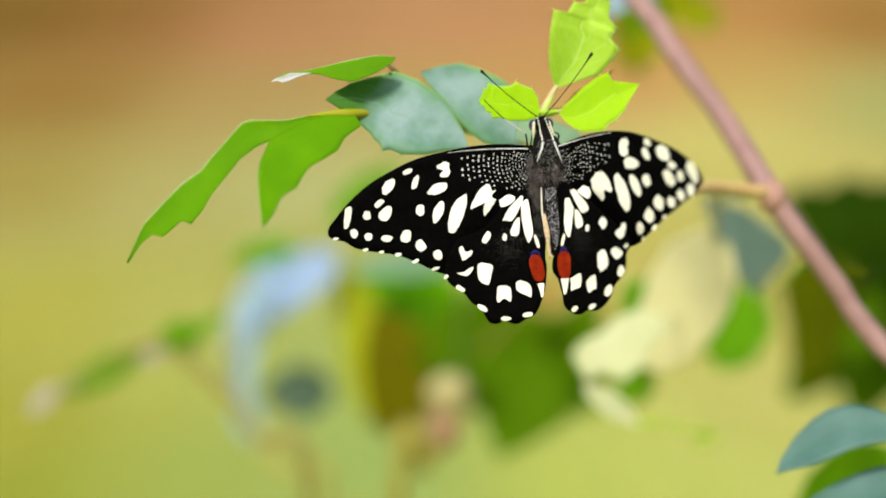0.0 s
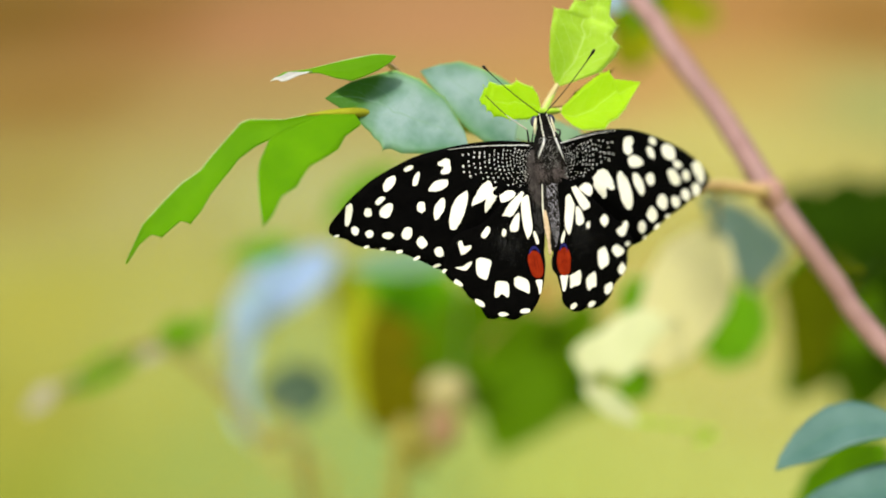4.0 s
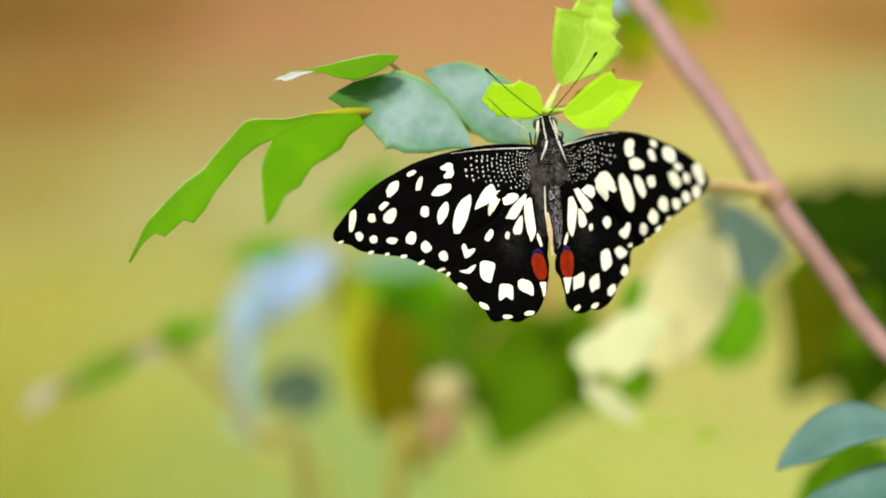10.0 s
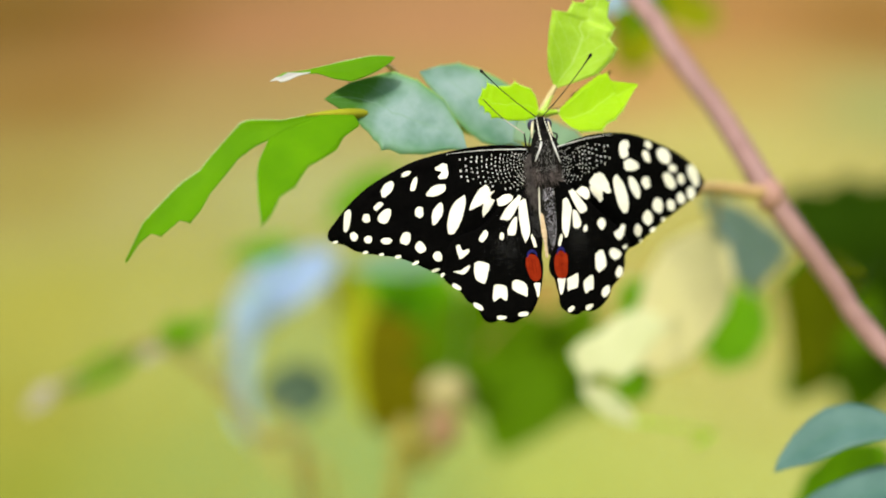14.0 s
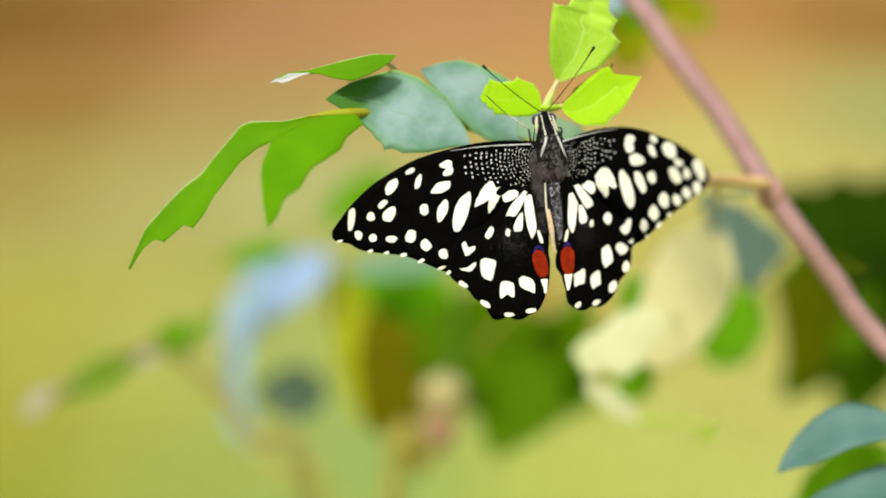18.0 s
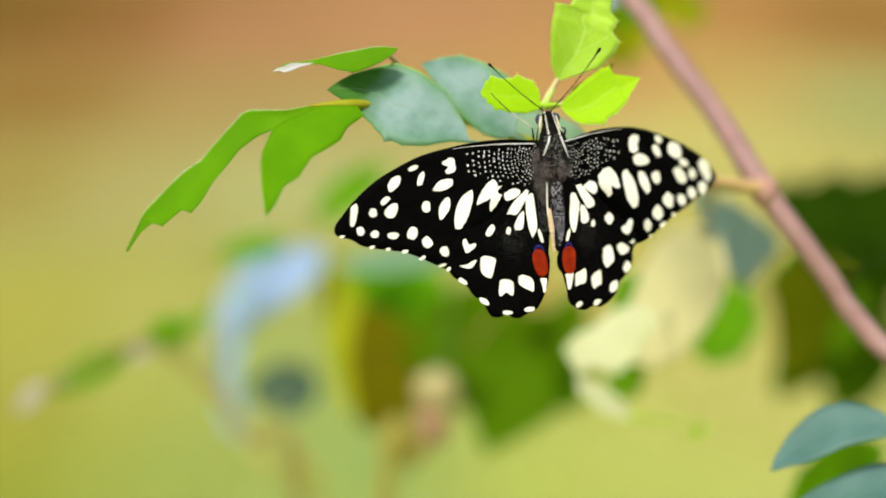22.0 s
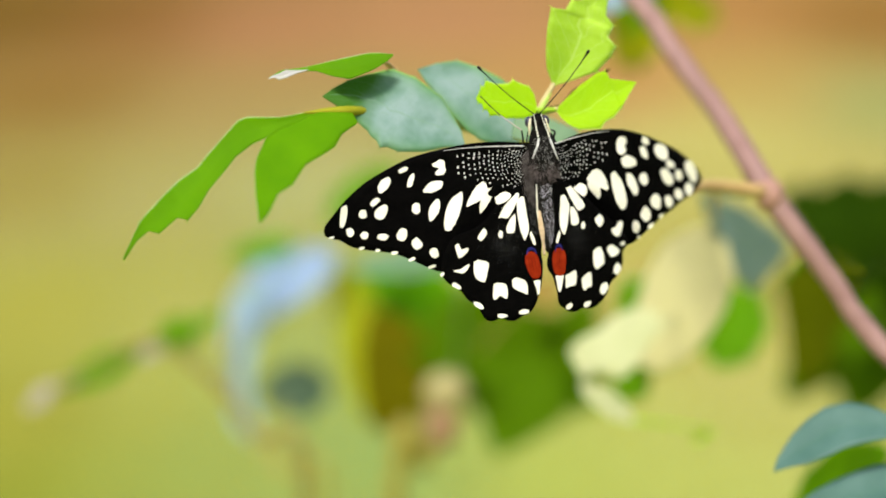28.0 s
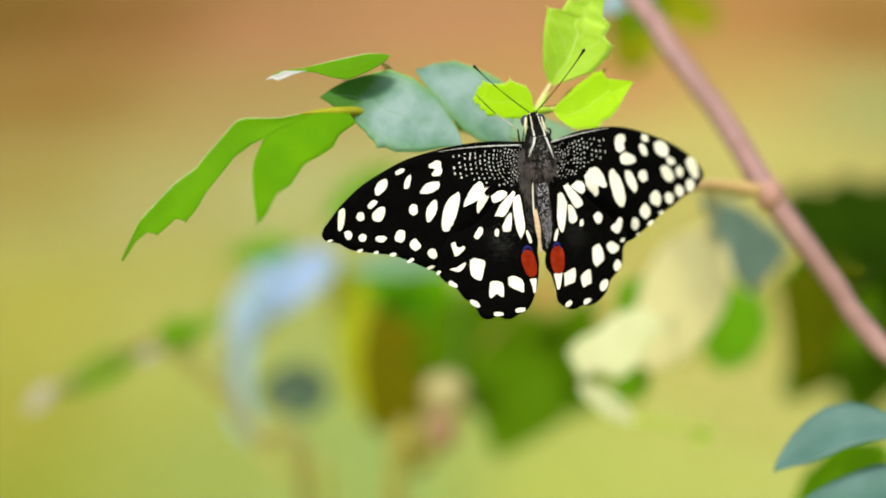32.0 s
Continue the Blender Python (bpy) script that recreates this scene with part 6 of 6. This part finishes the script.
# seconds; for the left and right forewing, then the left and right hindwing: degrees raised, degrees swept forward
WING_BEAT = [
    (0.0, -6.2, 1.3, 40.2, 4.9, -7.4, -0.3, 42.5, -0.5),
    (0.5, -7.1, 3.1, 41.7, 4.9, -8.3, 0.6, 43.5, -1.2),
    (1.0, -6.1, 2.7, 38.4, 5.2, -7.3, 0.4, 40.9, -0.8),
    (1.2, -4.0, 1.4, 37.8, 6.7, -5.2, 0.2, 40.8, 0.2),
    (1.3, 3.0, 0.4, 38.2, 8.1, 1.8, 0.1, 41.7, 0.9),
    (1.4, 5.1, -0.5, 36.8, 9.1, 3.9, -0.0, 40.6, 1.6),
    (1.5, 10.1, -0.9, 36.6, 9.6, 7.9, -0.1, 40.6, 1.9),
    (1.6, 7.9, -0.6, 42.6, 8.9, 6.7, 0.2, 46.5, 1.5),
    (1.7, -0.5, 0.3, 38.6, 7.1, -1.7, 0.8, 42.4, 0.5),
    (1.8, -6.1, 1.2, 36.7, 5.0, -7.3, 1.5, 40.1, -0.8),
    (2.0, -7.7, 2.4, 36.7, 2.5, -8.9, 2.4, 39.9, -2.2),
    (2.5, -6.8, 0.0, 34.8, 4.8, -8.0, -0.4, 38.2, 0.2),
    (3.0, -7.2, -0.5, 35.0, 4.0, -7.3, -0.5, 39.0, -0.1),
    (3.5, -6.1, 0.6, 38.4, 3.7, -7.3, 0.6, 41.5, -1.1),
    (5.5, -6.0, 0.1, 38.2, 3.7, -7.2, 0.3, 40.6, -1.0),
    (6.0, -6.1, -0.0, 37.6, 3.7, -7.3, 0.0, 40.7, -0.6),
    (6.5, -6.7, -0.1, 38.4, 3.4, -7.2, -0.1, 40.6, -0.8),
    (7.0, -5.8, 0.3, 37.9, 3.5, -7.0, 0.3, 41.0, -0.7),
    (7.5, -5.9, 0.0, 38.2, 3.5, -7.0, 0.1, 41.1, -0.6),
    (8.0, -5.8, -0.4, 37.9, 3.7, -7.0, 0.2, 40.6, -0.9),
    (8.5, -6.2, -0.2, 38.2, 3.9, -7.4, -0.3, 40.3, -0.5),
    (9.0, -6.8, 0.0, 38.8, 4.0, -7.2, 0.2, 41.0, -0.6),
    (9.5, -5.9, -0.2, 38.3, 4.1, -7.1, 0.1, 41.3, -0.3),
    (10.0, -6.2, -0.4, 39.3, 3.8, -7.1, 0.0, 41.7, -0.7),
    (10.5, -5.8, -0.4, 39.1, 3.8, -7.0, -0.3, 41.2, -0.5),
    (11.0, -5.9, -0.3, 39.2, 3.8, -7.1, 0.1, 41.4, -0.9),
    (11.5, -5.9, -0.2, 39.1, 3.8, -7.1, -0.0, 41.4, -0.7),
    (12.0, -6.0, -0.0, 39.0, 3.7, -7.2, 0.0, 41.4, -0.6),
    (12.5, -5.8, -0.3, 39.6, 4.1, -7.0, -0.2, 41.4, -0.7),
    (13.0, -5.9, -0.2, 39.1, 3.9, -7.1, -0.1, 41.4, -0.7),
    (13.5, -5.9, -0.2, 39.1, 3.9, -7.0, -0.1, 41.4, -0.7),
    (14.0, -5.7, -0.3, 38.8, 3.9, -6.8, -0.0, 40.9, -0.8),
    (14.5, -5.9, -0.2, 39.1, 3.7, -7.1, -0.2, 41.3, -0.9),
    (16.5, -6.8, -0.1, 39.1, 3.3, -7.3, 0.2, 41.8, -1.3),
    (17.0, -7.1, -0.3, 39.1, 3.5, -7.2, -0.2, 41.5, -1.0),
    (17.5, -6.4, -0.1, 38.6, 3.4, -7.3, 0.0, 41.0, -1.3),
    (18.0, -7.3, 0.2, 39.8, 2.7, -7.1, 0.5, 41.9, -1.6),
    (18.5, -6.8, -0.3, 42.5, 4.7, -7.4, -0.2, 43.5, -1.2),
    (19.0, -7.5, -0.2, 41.7, 3.8, -7.1, -0.2, 42.9, -1.3),
    (19.5, -7.4, 0.1, 40.0, 3.7, -7.1, 0.4, 43.2, -0.9),
    (20.0, -8.1, -0.2, 40.7, 3.7, -7.1, 0.5, 44.2, -1.1),
    (20.5, -7.2, -0.3, 41.3, 3.6, -7.2, -0.1, 42.7, -1.2),
    (21.0, -6.2, -0.2, 41.3, 4.8, -7.0, -0.3, 42.9, -1.0),
    (21.5, -8.0, 0.5, 38.6, 2.5, -7.1, -0.1, 42.6, -0.9),
    (22.0, -6.2, -0.6, 38.5, 4.3, -6.7, 0.2, 42.3, -0.2),
    (22.5, -6.2, -0.2, 35.4, 3.3, -6.9, 0.9, 39.4, -0.2),
    (23.0, -5.5, -0.5, 40.1, 4.1, -6.7, 0.3, 42.7, -0.5),
    (23.5, -7.1, -0.4, 37.1, 3.9, -6.6, 0.6, 41.1, -0.1),
    (24.0, -5.8, 0.1, 39.8, 3.5, -6.9, 0.4, 41.9, -1.0),
    (24.5, -5.6, 5.7, 44.8, 4.2, -6.8, 2.4, 45.8, -2.9),
    (25.0, -6.6, 4.8, 40.9, 5.0, -6.9, 1.3, 42.7, -1.3),
    (25.5, -6.6, 4.5, 35.1, 4.7, -7.8, 0.2, 38.7, -0.5),
    (27.5, -7.3, 0.0, 37.9, 4.8, -7.2, -1.6, 40.1, 0.0),
    (28.0, -7.2, 0.1, 38.9, 4.4, -6.8, -1.3, 41.2, -0.4),
    (28.5, -7.2, 0.2, 39.4, 4.5, -6.9, -1.2, 41.2, -0.3),
    (29.0, -7.0, 1.4, 40.4, 3.4, -7.2, -0.1, 42.2, -1.3),
    (29.5, -5.6, 1.9, 41.3, 5.9, -6.8, -0.9, 43.0, -0.5),
    (30.0, -6.3, 1.8, 36.7, 4.8, -7.4, -0.5, 38.4, -0.4),
    (30.5, -6.5, 0.7, 37.2, 1.9, -7.7, 0.0, 38.3, -1.7),
    (31.0, -6.6, -1.6, 32.6, 5.2, -7.8, -1.5, 35.7, 0.9),
    (31.5, -6.7, -1.6, 34.4, 3.7, -7.2, -1.6, 36.7, 0.1),
    (32.0, -7.0, -1.0, 36.5, 4.5, -6.8, -1.1, 39.2, 0.4),
]
# seconds; millimetres by which the low twig nods
NOD = [(0, 0), (17.5, 0), (18, -0.7), (18.5, -1.4), (19, -0.5), (19.5, -0.9), (20, -0.4), (20.5, -1.2), (21, -0.6), (21.5, -0.4), (22, -1.2), (22.5, -1.0), (23, -1.7), (23.5, -0.8),
       (24, -0.5), (24.5, -0.9), (25, -0.25), (25.5, -0.1), (28, 0), (32, 0)]
# seconds; degrees by which a gust leans the bushes
GUST = [(0, 0), (3, 0.02), (8, -0.02), (14, 0.02), (18, 0), (20.3, 0), (21.0, -0.42), (21.5, -0.3), (22.0, 0), (26, 0.02), (32, 0)]


def swayed(rest, x, y, turn, away):
    return VIEW @ Matrix.Translation((x / 1000, y / 1000, -away / 1000)) @ pose(0, 0, 0, 0, 0, turn) @ VIEW.inverted() @ rest


def motions():
    walk(sprig, [(t, SHRUB_IN @ swayed(Matrix.Translation(SPRIG_AT), *r)) for t, *r in SPRIG_SWAY])
    walk(hanger, [(t, SHRUB_IN @ swayed(Matrix.Translation(HANGER_AT), *(0.62 * v for v in r))) for t, *r in SPRIG_SWAY])
    walk(low_twig, [(t, SHRUB_IN @ swayed(Matrix.Translation(LOW_AT), 0, y, 0, 0)) for t, y in NOD])
    walk(butterfly, [(t, swayed(BODY_REST, *r)) for t, *r in BODY_SWAY])
    lean = pose(0, 0, 0, 0, 0, 5)
    walk(fore_left, [(t, pose(0, 0, 0, 0, r[0], -r[1])) for t, *r in WING_BEAT])
    walk(fore_right, [(t, pose(0, 0, 0, 0, -r[2], r[3])) for t, *r in WING_BEAT])
    walk(hind_left, [(t, pose(0, 0, 0, 0, r[4], -r[5])) for t, *r in WING_BEAT])
    walk(hind_right, [(t, pose(0, 0, 0, 0, 0, r[7]) @ lean.inverted() @ pose(0, 0, 0, 0, -r[6], 0) @ lean) for t, *r in WING_BEAT])
    for bush, share in zip(bushes, (0.7, 1, 1)):
        walk(bush, [(t, bush.matrix_basis.copy() @ pose(0, 0, 0, 0, a * share, 0)) for t, a in GUST])


motions()
